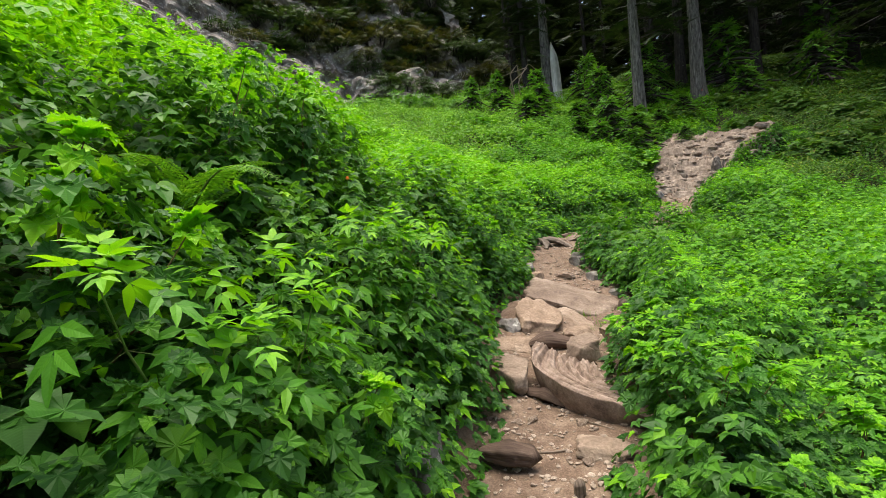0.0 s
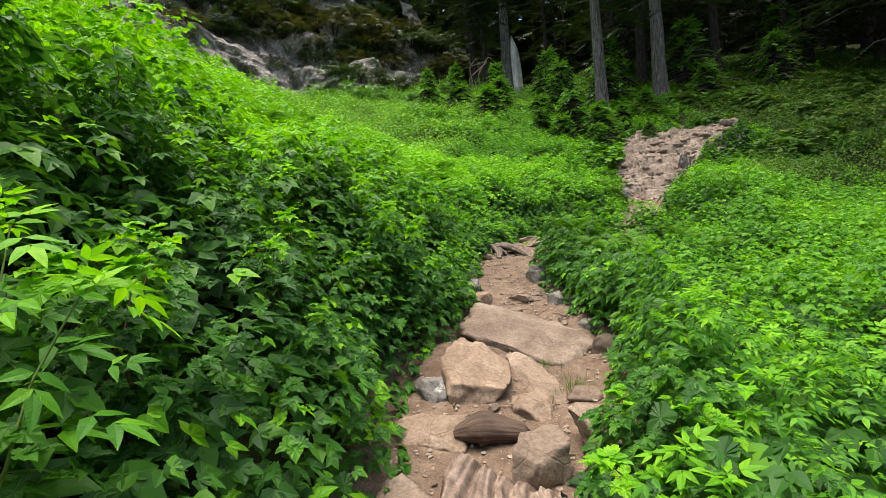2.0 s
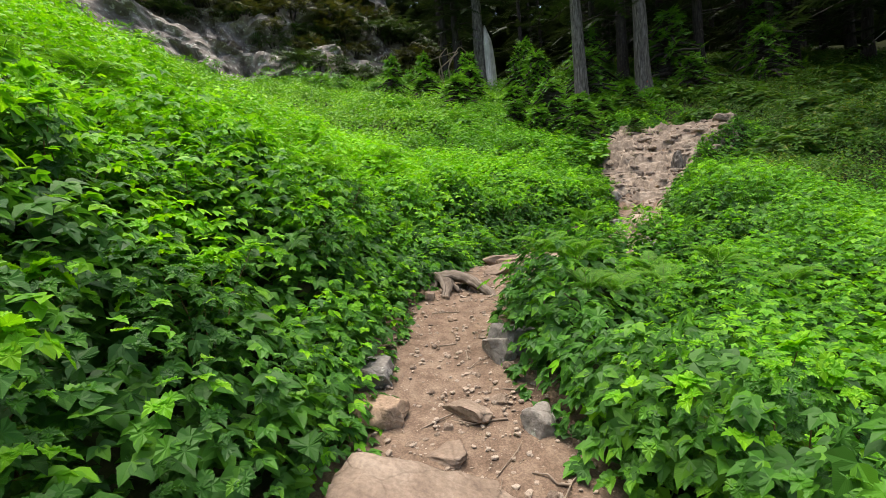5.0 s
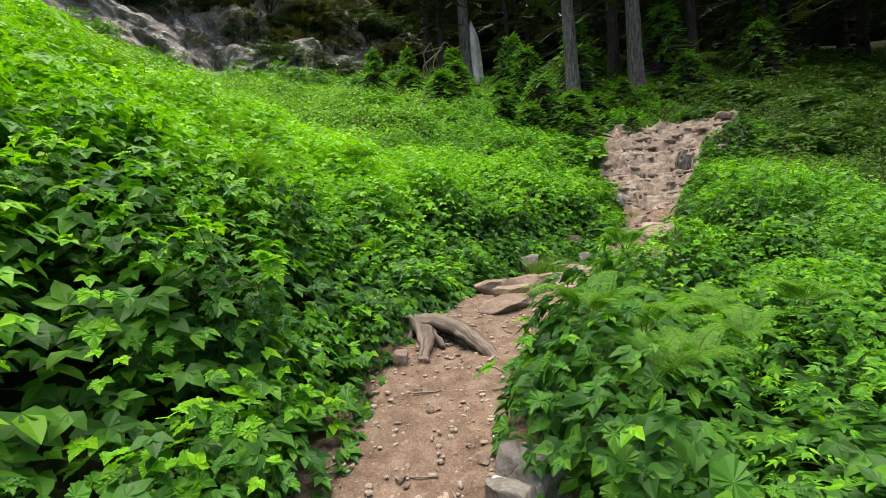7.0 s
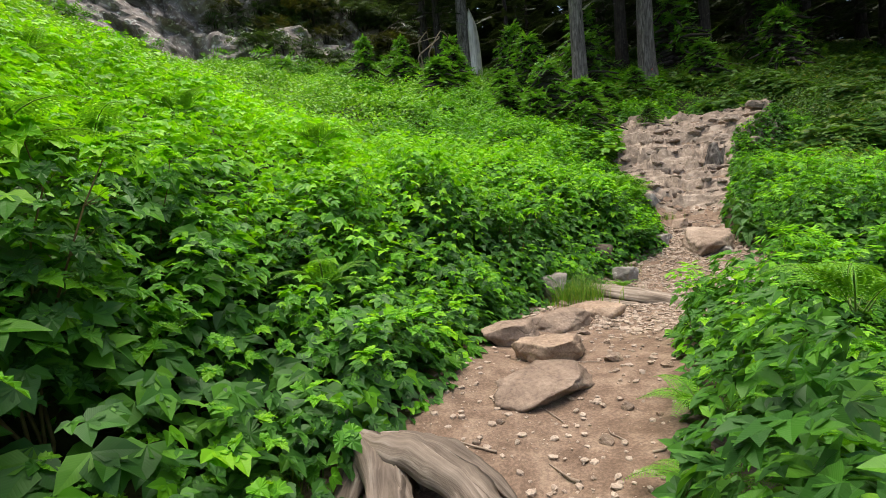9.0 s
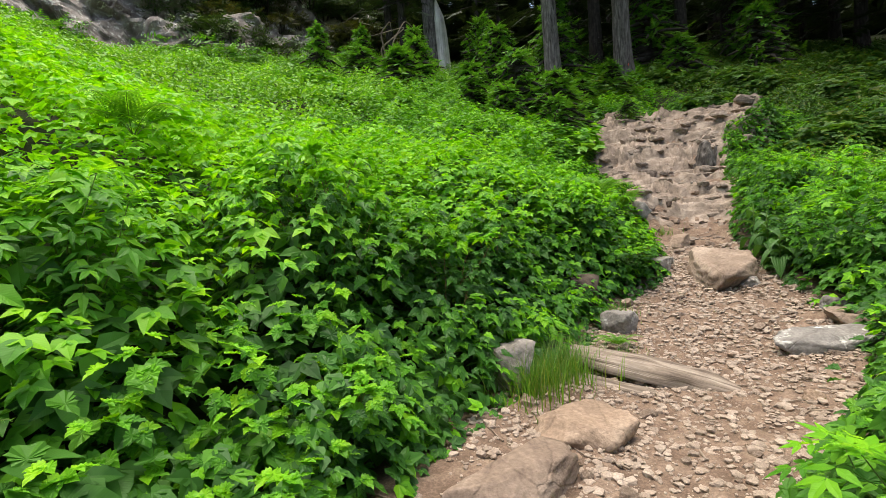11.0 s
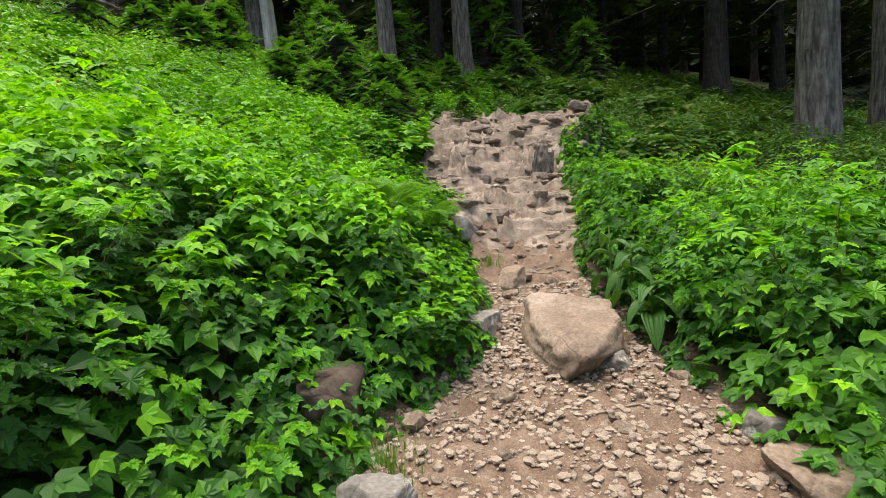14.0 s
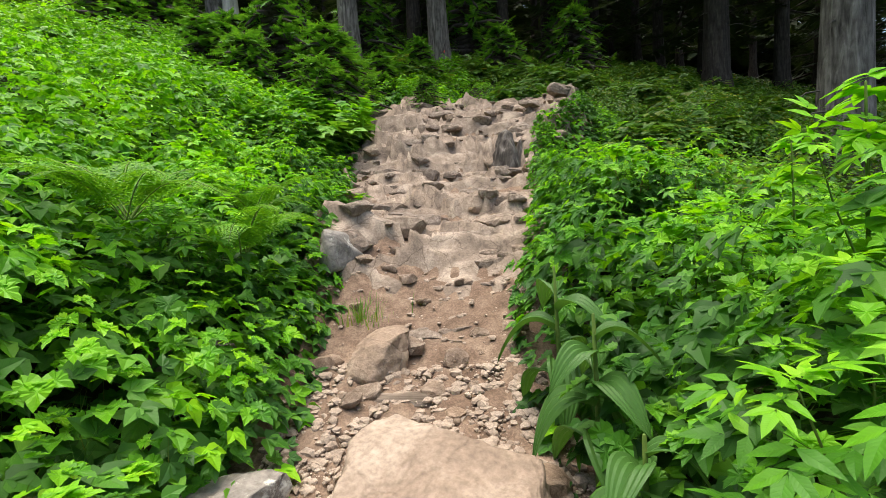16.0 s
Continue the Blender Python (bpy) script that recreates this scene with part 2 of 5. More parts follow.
# ---------------------------------------------------------------- the lie of the land
TRAIL = np.array([  # x, y, z, half width
    (-0.5, -6.0, -0.7, 0.5), (-0.15, -2.0, -0.45, 0.5), (0.15, 0.8, -0.30, 0.5), (0.45, 2.65, -0.24, 0.52), (0.76, 3.45, -0.2, 0.55),
    (1.02, 4.6, -0.14, 0.62), (1.3, 5.7, -0.08, 0.9), (1.84, 6.7, 0.02, 0.9), (2.02, 7.5, 0.14, 0.7), (2.1, 8.4, 0.26, 0.58),
    (2.23, 9.5, 0.43, 0.52), (2.7, 10.6, 0.58, 0.64), (3.46, 11.6, 0.67, 0.78), (4.45, 13.1, 0.58, 0.85), (6.2, 14.35, 0.42, 1.1),
    (7.25, 15.3, 0.5, 1.18), (8.35, 16.35, 0.74, 0.72), (9.0, 17.5, 1.02, 0.66), (9.9, 18.8, 1.45, 0.9), (10.95, 20.3, 1.88, 1.2),
    (12.2, 22.3, 2.4, 1.6), (13.8, 24.5, 3.5, 2.05), (16.2, 26.6, 4.65, 2.75), (17.4, 28.2, 5.0, 0.5), (18.5, 30.0, 5.6, 0.12)])


def trail_curve():
    """The trail's middle line, smoothed, every few centimetres."""
    p, out = TRAIL, []
    for i in range(len(p) - 1):
        a, b, c, d = p[max(i - 1, 0)], p[i], p[i + 1], p[min(i + 2, len(p) - 1)]
        for k in range(24):
            s = k / 24
            out.append(0.5 * (2 * b + (c - a) * s + (2 * a - 5 * b + 4 * c - d) * s * s + (3 * b - a - 3 * c + d) * s ** 3))
    return np.array(out)


TC = trail_curve()


def trail_at(x, y):
    """Distance beyond the trail's edge, side (+1: left of the way up), the trail's height there, and the distance along it."""
    x, y = np.atleast_1d(x).astype(float), np.atleast_1d(y).astype(float)
    best, idx = np.full(x.shape, 1e9), np.zeros(x.shape, int)
    for s in range(0, len(x), 20000):
        e = slice(s, s + 20000)
        d = np.hypot(x[e, None] - TC[None, ::4, 0], y[e, None] - TC[None, ::4, 1])
        idx[e] = d.argmin(1) * 4
        best[e] = d.min(1)
    i2 = np.minimum(idx + 1, len(TC) - 1)
    i1 = i2 - 1
    tx, ty = TC[i2, 0] - TC[i1, 0], TC[i2, 1] - TC[i1, 1]
    side = np.sign(tx * (y - TC[idx, 1]) - ty * (x - TC[idx, 0]))
    return best - TC[idx, 3], side, TC[idx, 2], idx


def sstep(a, b, v):
    s = np.clip((v - a) / (b - a), 0, 1)
    return s * s * (3 - 2 * s)


def hash2(i, j, k=0):
    v = np.sin(i * 127.1 + j * 311.7 + k * 74.7) * 43758.5453
    return v - np.floor(v)


def vnoise(x, y, k=0):
    i, j = np.floor(x), np.floor(y)
    u, v = x - i, y - j
    u, v = u * u * (3 - 2 * u), v * v * (3 - 2 * v)
    a, b, c, d = hash2(i, j, k), hash2(i + 1, j, k), hash2(i, j + 1, k), hash2(i + 1, j + 1, k)
    return (a * (1 - u) + b * u) * (1 - v) + (c * (1 - u) + d * u) * v - 0.5


def land(x, y):
    """Height of the hillside before the trail is worn into it."""
    hill = 0.0 - 0.55 * np.maximum(x, -30) + 0.18 * np.minimum(y, 60)
    up = 2.2 + 0.425 * (np.minimum(y, 46) - 22) + 0.15 * (np.maximum(y, 46) - 46) + 0.05 * (np.clip(x, -20, 60) - 12)
    up = up + np.clip(0.1 * (x - 14), 0, 0.9) + np.clip(0.9 + 0.15 * (7 - x), 0, 2.4) * sstep(21, 31, y) * (1 - sstep(8, 13, x))
    low = -0.5 - 0.02 * x + 0.05 * (y - 6)
    low = np.maximum(low, -6)
    k = 1.6
    z = np.log(np.exp(np.clip(k * hill, -60, 200)) + np.exp(np.clip(k * up, -60, 200)) + np.exp(np.clip(k * low, -60, 200))) / k
    z = z - 0.35 + 0.9 * np.exp(-((x - 10.2) ** 2 + (y - 14.6) ** 2) / 9.0) + 1.0 * np.exp(-((x - 5.6) ** 2 + (y - 18.2) ** 2) / 8.0) + 0.9 * np.exp(-((x - 12.6) ** 2 + (y - 18.4) ** 2) / 6.0)
    return z + 0.5 * vnoise(x / 5, y / 5, 3) + 0.18 * vnoise(x / 1.3, y / 1.3, 5)


CROSS_FALL = [(1.05, 6.5, 0.22, 0.5), (1.95, 5.95, -0.14, 0.4), (2.6, 6.8, -0.16, 0.45), (9.2, 19.3, 0.35, 0.8), (12.0, 24.2, 0.25, 1.2), (13.9, 26.8, 0.45, 1.3)]


def ground(x, y):
    """Height of the ground, with the trail in it."""
    x, y = np.atleast_1d(x).astype(float), np.atleast_1d(y).astype(float)
    d, side, tz, idx = trail_at(x, y)
    w = sstep(-0.1, 1.0, d)
    dish = 0.05 * sstep(-0.7, 0.0, d)
    rough = 0.05 * vnoise(x * 2.3, y * 2.3, 7) + 0.02 * vnoise(x * 9, y * 9, 8)
    fall = 0.0
    for ax, ay, dz, r in CROSS_FALL:
        fall = fall + dz * np.exp(-((x - ax) ** 2 + (y - ay) ** 2) / r ** 2)
    return (tz + dish + rough) * (1 - w) + land(x, y) * w + fall


def gz(x, y):
    return float(ground(x, y)[0])


STEP, X0, Y0, NX, NY = 0.1, -40.0, -10.0, 1000, 950


def tabulate():
    """Ground height, distance from the trail's edge and side, on a fine net, for the many leaves."""
    gx, gy = np.meshgrid(X0 + STEP * np.arange(NX), Y0 + STEP * np.arange(NY))
    d, side, tz, idx = trail_at(gx.ravel(), gy.ravel())
    return [a.reshape(NY, NX) for a in (ground(gx.ravel(), gy.ravel()), d, side)]


def sample(table, x, y):
    u, v = np.clip((x - X0) / STEP, 0, NX - 2), np.clip((y - Y0) / STEP, 0, NY - 2)
    i, j = u.astype(int), v.astype(int)
    u, v = u - i, v - j
    return (table[j, i] * (1 - u) + table[j, i + 1] * u) * (1 - v) + (table[j + 1, i] * (1 - u) + table[j + 1, i + 1] * u) * v


def normals(fn, x, y, e=0.15):
    dx, dy = (fn(x + e, y) - fn(x - e, y)) / (2 * e), (fn(x, y + e) - fn(x, y - e)) / (2 * e)
    n = np.stack([-dx, -dy, np.ones_like(dx)], -1)
    return n / np.linalg.norm(n, axis=-1, keepdims=True)


# ---------------------------------------------------------------- meshes
def mesh_np(name, verts, faces, mats, uv=None, mat_index=None, smooth=True):
    """A mesh from arrays; all faces have the same number of corners."""
    me = bpy.data.meshes.new(name)
    verts, faces = np.asarray(verts, np.float32), np.asarray(faces, np.int32)
    n = faces.shape[1]
    me.vertices.add(len(verts)); me.vertices.foreach_set("co", verts.ravel())
    me.loops.add(faces.size); me.loops.foreach_set("vertex_index", faces.ravel())
    me.polygons.add(len(faces)); me.polygons.foreach_set("loop_start", np.arange(0, faces.size, n, dtype=np.int32))
    for m in mats:
        me.materials.append(m)
    if mat_index is not None:
        me.polygons.foreach_set("material_index", np.asarray(mat_index, np.int32))
    me.polygons.foreach_set("use_smooth", np.full(len(faces), smooth))
    if uv is not None:
        layer = me.uv_layers.new(name="UVMap")
        layer.data.foreach_set("uv", np.asarray(uv, np.float32)[faces.ravel()].ravel())
    me.update(calc_edges=True)
    return me


def part(name, data, parent=None, label=""):
    ob = new(name, data)
    ob.parent = parent
    return tagged(ob, label)


def leaf_shape(half, fold=0.10, droop=0.18):
    """A leaf of length 1 along +y, its upper face up: a fan of triangles inside a mirrored outline."""
    out = [(0.0, 0.0), *half, (0.0, 1.0), *[(-x, y) for x, y in reversed(half)]]
    v = [(0.0, 0.42, 0.0)] + [(x, y, 0.0) for x, y in out]
    v = np.array(v)
    v[:, 2] = fold * np.abs(v[:, 0]) * 2 - droop * v[:, 1] ** 2 - 0.25 * v[:, 0] ** 2
    k = len(out)
    t = np.array([(0, 1 + i, 1 + (i + 1) % k) for i in range(k)])
    return v, t, v[:, :2].copy()


OVAL = leaf_shape([(0.14, 0.12), (0.25, 0.32), (0.23, 0.55), (0.12, 0.8)])
SIMPLE = (np.array([(0, 0, 0), (0.38, 0.4, 0.05), (0, 1, -0.12), (-0.38, 0.4, 0.05)], float), np.array([(0, 1, 2), (0, 2, 3)]), np.array([(0, 0), (0.38, 0.4), (0, 1), (-0.38, 0.4)], float))


def join(shapes):
    vs, ts, us, o = [], [], [], 0
    for v, t, u in shapes:
        vs.append(v); ts.append(t + o); us.append(u); o += len(v)
    return np.concatenate(vs), np.concatenate(ts), np.concatenate(us)


def turned(shape, m, s=1.0):
    v, t, u = shape
    v = np.c_[v * s, np.ones(len(v))] @ np.array(m).T
    return v[:, :3], t, u


def toothed(half, fold, droop, pleat=0.035):
    """A leaf whose toothed edge rises and falls with its pleats."""
    v, t, u = leaf_shape(half, fold, droop)
    k = len(half)
    for i in range(k):
        rise = pleat * (1 if i % 2 else -1)
        v[2 + i, 2] += rise
        v[len(v) - 1 - i, 2] += rise
    return v, t, u


LEAFLET = leaf_shape([(0.25, 0.12), (0.37, 0.36), (0.29, 0.46), (0.17, 0.74)], 0.16, 0.16)
SERRATE = toothed([(0.19, 0.04), (0.31, 0.17), (0.28, 0.24), (0.39, 0.38), (0.31, 0.45), (0.30, 0.60), (0.20, 0.66), (0.13, 0.83)], 0.16, 0.18)
SIDES = [Matrix.Translation((0, 0.06, 0)), Matrix.Rotation(radians(62), 4, "Z"), Matrix.Rotation(radians(-62), 4, "Z")]
THREE = join([turned(LEAFLET, m, k) for m, k in zip(SIDES, (1.0, 0.86, 0.86))])
SALMON = join([turned(SERRATE, m, k) for m, k in zip(SIDES, (1.0, 0.84, 0.84))])
TOOTHED = toothed([(0.2, -0.06), (0.37, 0.0), (0.42, 0.12), (0.53, 0.23), (0.43, 0.29), (0.41, 0.42), (0.32, 0.43), (0.31, 0.60), (0.19, 0.65), (0.13, 0.82)], 0.14, 0.18)
PIN = leaf_shape([(0.19, 0.30), (0.13, 0.66)], 0.08, 0.15)
PINNATE = join([turned(PIN, Matrix.Translation((0, 0.42, 0)), 0.62)] + [turned(PIN, Matrix.Translation((0, yy, 0)) @ Matrix.Rotation(radians(sg * aa), 4, "Z"), ss) for yy, aa, ss in ((0.36, 48, 0.55), (0.06, 68, 0.55)) for sg in (-1, 1)])
TRIO = join([turned(OVAL, Matrix.Identity(4)), turned(OVAL, Matrix.Translation((0, -0.05, 0)) @ Matrix.Rotation(radians(72), 4, "Z"), 0.85), turned(OVAL, Matrix.Translation((0, -0.05, 0)) @ Matrix.Rotation(radians(-72), 4, "Z"), 0.85)])


def scatter(shape, pos, nrm, head, size):
    """Many leaves: pos (N,3), upper-face normals (N,3), headings (N,3) and sizes (N,)."""
    v, t, u = shape
    z = nrm / np.linalg.norm(nrm, axis=1, keepdims=True)
    yv = head - z * (head * z).sum(1, keepdims=True)
    yv /= np.linalg.norm(yv, axis=1, keepdims=True) + 1e-9
    xv = np.cross(yv, z)
    b = np.stack([xv, yv, z], 1) * size[:, None, None]
    vv = np.einsum("kc,ncd->nkd", v, b) + pos[:, None, :]
    n, k = len(pos), len(v)
    tt = t[None] + (np.arange(n) * k)[:, None, None]
    return vv.reshape(-1, 3), tt.reshape(-1, 3), np.tile(u, (n, 1))


def tube(points, radii, sides=6):
    """A tapering, bending tube as arrays of triangles, closed at its end."""
    p = np.asarray(points, float)
    d = np.gradient(p, axis=0)
    d /= np.linalg.norm(d, axis=1, keepdims=True) + 1e-9
    ref = np.array((0.0, 0.0, 1.0)) if abs(d[0, 2]) < 0.9 else np.array((1.0, 0.0, 0.0))
    a = np.cross(d, ref); a /= np.linalg.norm(a, axis=1, keepdims=True) + 1e-9
    b = np.cross(d, a)
    th = np.arange(sides) * 2 * np.pi / sides
    r = np.asarray(radii, float)
    v = p[:, None] + r[:, None, None] * (np.cos(th)[None, :, None] * a[:, None] + np.sin(th)[None, :, None] * b[:, None])
    n = len(p)
    i, j = np.meshgrid(np.arange(n - 1), np.arange(sides), indexing="ij")
    q = np.stack([i * sides + j, i * sides + (j + 1) % sides, (i + 1) * sides + (j + 1) % sides, (i + 1) * sides + j], -1).reshape(-1, 4)
    t = np.concatenate([q[:, [0, 1, 2]], q[:, [0, 2, 3]]])
    v = np.concatenate([v.reshape(-1, 3), p[-1:] + d[-1:] * r[-1]])
    last = (n - 1) * sides
    t = np.concatenate([t, [(last + k, last + (k + 1) % sides, n * sides) for k in range(sides)]])
    return v, t, np.zeros((len(v), 2))


# ---------------------------------------------------------------- the ground
def build_ground():
    def axis(lo, a, b, hi, step):
        fine = np.arange(a, b + step / 2, step)
        grow = lambda span: np.cumsum(step * 1.22 ** np.arange(1, 60))
        g = grow(1)
        return np.concatenate([(a - g[g < a - lo])[::-1], fine, b + g[g < hi - b]])
    xs, ys = axis(-400, -1.5, 17.0, 400, 0.11), axis(-400, -1.0, 28.0, 400, 0.11)
    gx, gy = np.meshgrid(xs, ys)
    x, y = gx.ravel(), gy.ravel()
    z = ground(x, y)
    nx, ny = len(xs), len(ys)
    i, j = np.meshgrid(np.arange(nx - 1), np.arange(ny - 1))
    q = np.stack([j * nx + i, j * nx + i + 1, (j + 1) * nx + i + 1, (j + 1) * nx + i], -1).reshape(-1, 4)
    me = mesh_np("ground", np.stack([x, y, z], 1), q, [SOIL])
    at = me.attributes.new("bare", "FLOAT", "POINT")
    d = trail_at(x, y)[0]
    at.data.foreach_set("value", (1 - sstep(-0.05, 0.55, d)).astype(np.float32))
    tagged(new("ground", me), "reddish brown trail soil turning to dark humus under the shrubs", "ground", kind="structure")


build_ground()


# ---------------------------------------------------------------- undergrowth
GROUND, EDGE, SIDE = tabulate()
CELL = 0.95
rng = np.random.default_rng(7)


def clump(x, y, cell=CELL):
    """The domes of the single shrubs: 0 between them, 1 at the top."""
    ci, cj = np.floor(x / cell), np.floor(y / cell)
    best = np.zeros_like(x)
    for a in (-1, 0, 1):
        for b in (-1, 0, 1):
            i, j = ci + a, cj + b
            px, py = (i + 0.15 + 0.7 * hash2(i, j, 1)) * cell, (j + 0.15 + 0.7 * hash2(i, j, 2)) * cell
            hgt, rad = 0.7 + 0.5 * hash2(i, j, 3), cell * (0.75 + 0.3 * hash2(i, j, 4))
            best = np.maximum(best, hgt * np.clip(1 - ((x - px) ** 2 + (y - py) ** 2) / rad ** 2, 0, 1) ** 0.6)
    return best


def dist(x, y):
    return sample(EDGE, x, y)


def stand(x, y):
    """Height of the undergrowth above the ground, before the domes."""
    d, left = dist(x, y), sample(SIDE, x, y) > 0
    full = np.where(left, 1.5 - 0.25 * sstep(7, 9, y), 1.2 - 0.15 * sstep(11, 13, y) * (1 - sstep(16.5, 18, y)))
    full = full * (1 - 0.45 * sstep(20, 30, y)) * np.where(left, 1.0, 1 - 0.35 * sstep(18.5, 21, y)) * (1 + 0.6 * np.exp(-((x - 10.3) ** 2 + (y - 15.4) ** 2) / 4.0))
    wall = 1 - sstep(6.5, 8.5, y)
    rise = np.where(left, 0.4 + 0.35 * wall + (0.6 - 0.35 * wall) * sstep(0.0, 0.95 - 0.45 * wall, d), 0.55 + 0.45 * sstep(0.0, 0.6, d))
    return full * rise * sstep(-0.15, 0.08, d) * (1 + 0.55 * vnoise(x / 2.1, y / 2.1, 21) + sstep(0.6, 2.2, d) * (0.8 * clump(x, y, 2.3) - 0.5) + np.where(left, 0.9, 1.1) * sstep(19, 24, y) * sstep(1.0, 3.0, d) * (clump(x, y, 1.7) - 0.4))


def fern_patch(x, y):
    """Where ferns take the place of the shrubs."""
    return np.exp(-((x - 3.9) ** 2 + (y - 9.9) ** 2) / 2.0)


def canopy(x, y):
    return sample(GROUND, x, y) + stand(x, y) * (0.3 + 0.72 * clump(x, y))


def sow(n, x0, x1, y0, y1, keep):
    x, y = rng.uniform(x0, x1, n), rng.uniform(y0, y1, n)
    m = keep(x, y)
    return x[m], y[m]


def shoots(x, y, size, whorl, layers, spread):
    """Leaves in whorls round the tips of upright shoots, which end at uneven heights under the canopy's top."""
    n = len(x)
    face = normals(canopy, x, y, 0.12)
    top = canopy(x, y) + rng.normal(0.0, 0.05, n) - rng.exponential(layers, n) * stand(x, y)
    slant = face * np.array((1, 1, 0)) * 0.35 + rng.normal(0, 0.12, (n, 3)) * np.array((1, 1, 0))
    pos, nrm, head, sz, rank = [], [], [], [], []
    turn = rng.uniform(0, 6.28, n)
    vigour = rng.uniform(0.75, 1.25, n)
    for i in range(whorl):
        a = turn + i * 2.4 + rng.normal(0, 0.3, n)
        d = np.stack([np.cos(a), np.sin(a), np.zeros(n)], 1) + face * np.array((1, 1, 0)) * 0.5
        k = (i + 0.3) / whorl
        reach = size * (0.15 + 1.25 * k) * rng.uniform(0.7, 1.2, n) * spread
        p = np.stack([x, y, top], 1) + d * reach[:, None] - (np.array((0, 0, 1.0)) + slant) * (size * 2.1 * k * rng.uniform(0.7, 1.3, n))[:, None]
        pos.append(p)
        nrm.append(np.array((0, 0, 1.0)) + d * (0.15 + 0.45 * k) + rng.normal(0, 0.2, (n, 3)))
        head.append(d + np.array((0, 0, 0.35 - 0.65 * k)) + rng.normal(0, 0.15, (n, 3)))
        sz.append(size * (0.62 + 0.5 * k) * vigour * rng.uniform(0.8, 1.15, n))
        rank.append(np.full(n, i))
    return np.concatenate(pos), np.concatenate(nrm), np.concatenate(head), np.concatenate(sz), np.concatenate(rank)


def undergrowth(name, label, shape, mats, x, y, size, young=0.25, layers=0.25, whorl=5, spread=1.0):
    """Shoots at the places given; upper leaves of some take the brighter second material: young growth, and sky light
    painted into colour.
    """
    pos, nz, out, sz, rank = shoots(x, y, size, whorl, layers, spread)
    v, t, u = scatter(shape, pos, nz, out, sz)
    k = len(shape[1])
    # Fewer bright leaves near the start: the low wall's shade put into leaf colour.
    bright_leaf = np.tile(rng.random(len(x)) < young * (0.15 + 0.85 * sstep(5.0, 10.0, y + 0.6 * np.abs(x - 0.8))) * (0.75 + 1.3 * vnoise(x / 1.7, y / 1.7, 71)), whorl) & (rank < max(1, whorl // 2)) & (pos[:, 2] > canopy(pos[:, 0], pos[:, 1]) - 0.25)
    me = mesh_np(name, v, t, mats, u, np.repeat(bright_leaf.astype(int), k), smooth=False)
    return tagged(new(name, me), label, "undergrowth", kind="stuff")


SPEARS = join([turned(SIMPLE, Matrix.Rotation(radians(a), 4, "Z"), s) for a, s in ((0, 1.0), (58, 0.8), (-58, 0.8))])
x, y = sow(84000, -20, 42, 10, 50, lambda x, y: dist(x, y) > 7.3)
right = x > 13 + 0.12 * y
undergrowth("forest_floor_undergrowth", "low dark green huckleberry covering the slope below the forest", SIMPLE, [LEAF_HEATH, LEAF_HEATH], x[right], y[right], 0.18, 0.2, whorl=7, spread=1.7)
undergrowth("far_hillside_undergrowth", "bright green ferns and herbs covering the upper hillside", SIMPLE, [LEAF_FERN, LEAF_YOUNG_LIT], x[~right], y[~right], 0.17, 0.4, whorl=6, spread=1.5)
x, y = sow(85000, -14, 26, -1, 38, lambda x, y: (dist(x, y) > 2.0) & (dist(x, y) < 7.5))
heath = (y > 17.5) & (sample(SIDE, x, y) < 0)
hill = ~heath & (sample(SIDE, x, y) > 0) & (y < 22)
# Bank wholly in the bright leaf: sky light on the hill painted as colour.
undergrowth("hillside_undergrowth", "bright yellow-green brambles and ferns covering the bank above the trail", SPEARS, [LEAF_YOUNG_LIT, LEAF_YOUNG_LIT], x[hill], y[hill], 0.105, 1.0, 0.16, 6, 1.3)
undergrowth("slope_undergrowth", "dense green brambles and herbs covering the slope", SPEARS, [LEAF_HERB, LEAF_YOUNG_LIT], x[~heath & ~hill], y[~heath & ~hill], 0.10, 0.35, 0.25, 6, 1.3)
undergrowth("slope_huckleberry", "fine-leaved huckleberry bushes on the slope beside the ledges", SIMPLE, [LEAF_HEATH, LEAF_HERB], x[heath], y[heath], 0.115, 0.3, 0.2, 7, 1.6)
x, y = sow(58000, -4, 20, -1.2, 33, lambda x, y: (dist(x, y) > 0.85) & (dist(x, y) < 2.15) & ((sample(SIDE, x, y) > 0) | (rng.random(len(x)) < 0.55)) & (rng.random(len(x)) > 0.95 * fern_patch(x, y)))
left = sample(SIDE, x, y) > 0
upper = y > 8.5
# Same bramble: darker leaf up to y 8.5, brighter leaf beyond.
undergrowth("bramble_thicket", "dense three-part bramble leaves in layered whorls", THREE, [LEAF_OLD, LEAF_YOUNG_LIT], x[left & ~upper], y[left & ~upper], 0.105, 0.8, 0.3, 6)
undergrowth("upper_bramble_thicket", "bright green three-part bramble leaves in layered whorls", THREE, [LEAF_HERB, LEAF_YOUNG_LIT], x[left & upper], y[left & upper], 0.11, 0.9, 0.3, 6)
undergrowth("herb_thicket", "dense fine-leaved herbs in upright whorls", PINNATE, [LEAF_HERB, LEAF_YOUNG_LIT], x[~left], y[~left], 0.125, 0.4, 0.3, 6)
x, y = sow(52000, -4, 20, -1.2, 33, lambda x, y: (dist(x, y) > 0.02) & (dist(x, y) < 0.9) & ((sample(SIDE, x, y) > 0) | (rng.random(len(x)) < 0.6)) & (rng.random(len(x)) > 0.95 * fern_patch(x, y)))
lobed = rng.random(len(x)) < 0.28
undergrowth("trailside_bramble", "broad toothed bramble leaves beside the trail", TOOTHED, [LEAF_OLD, LEAF_YOUNG_LIT], x[lobed], y[lobed], 0.115, 0.55, 0.4, 5)
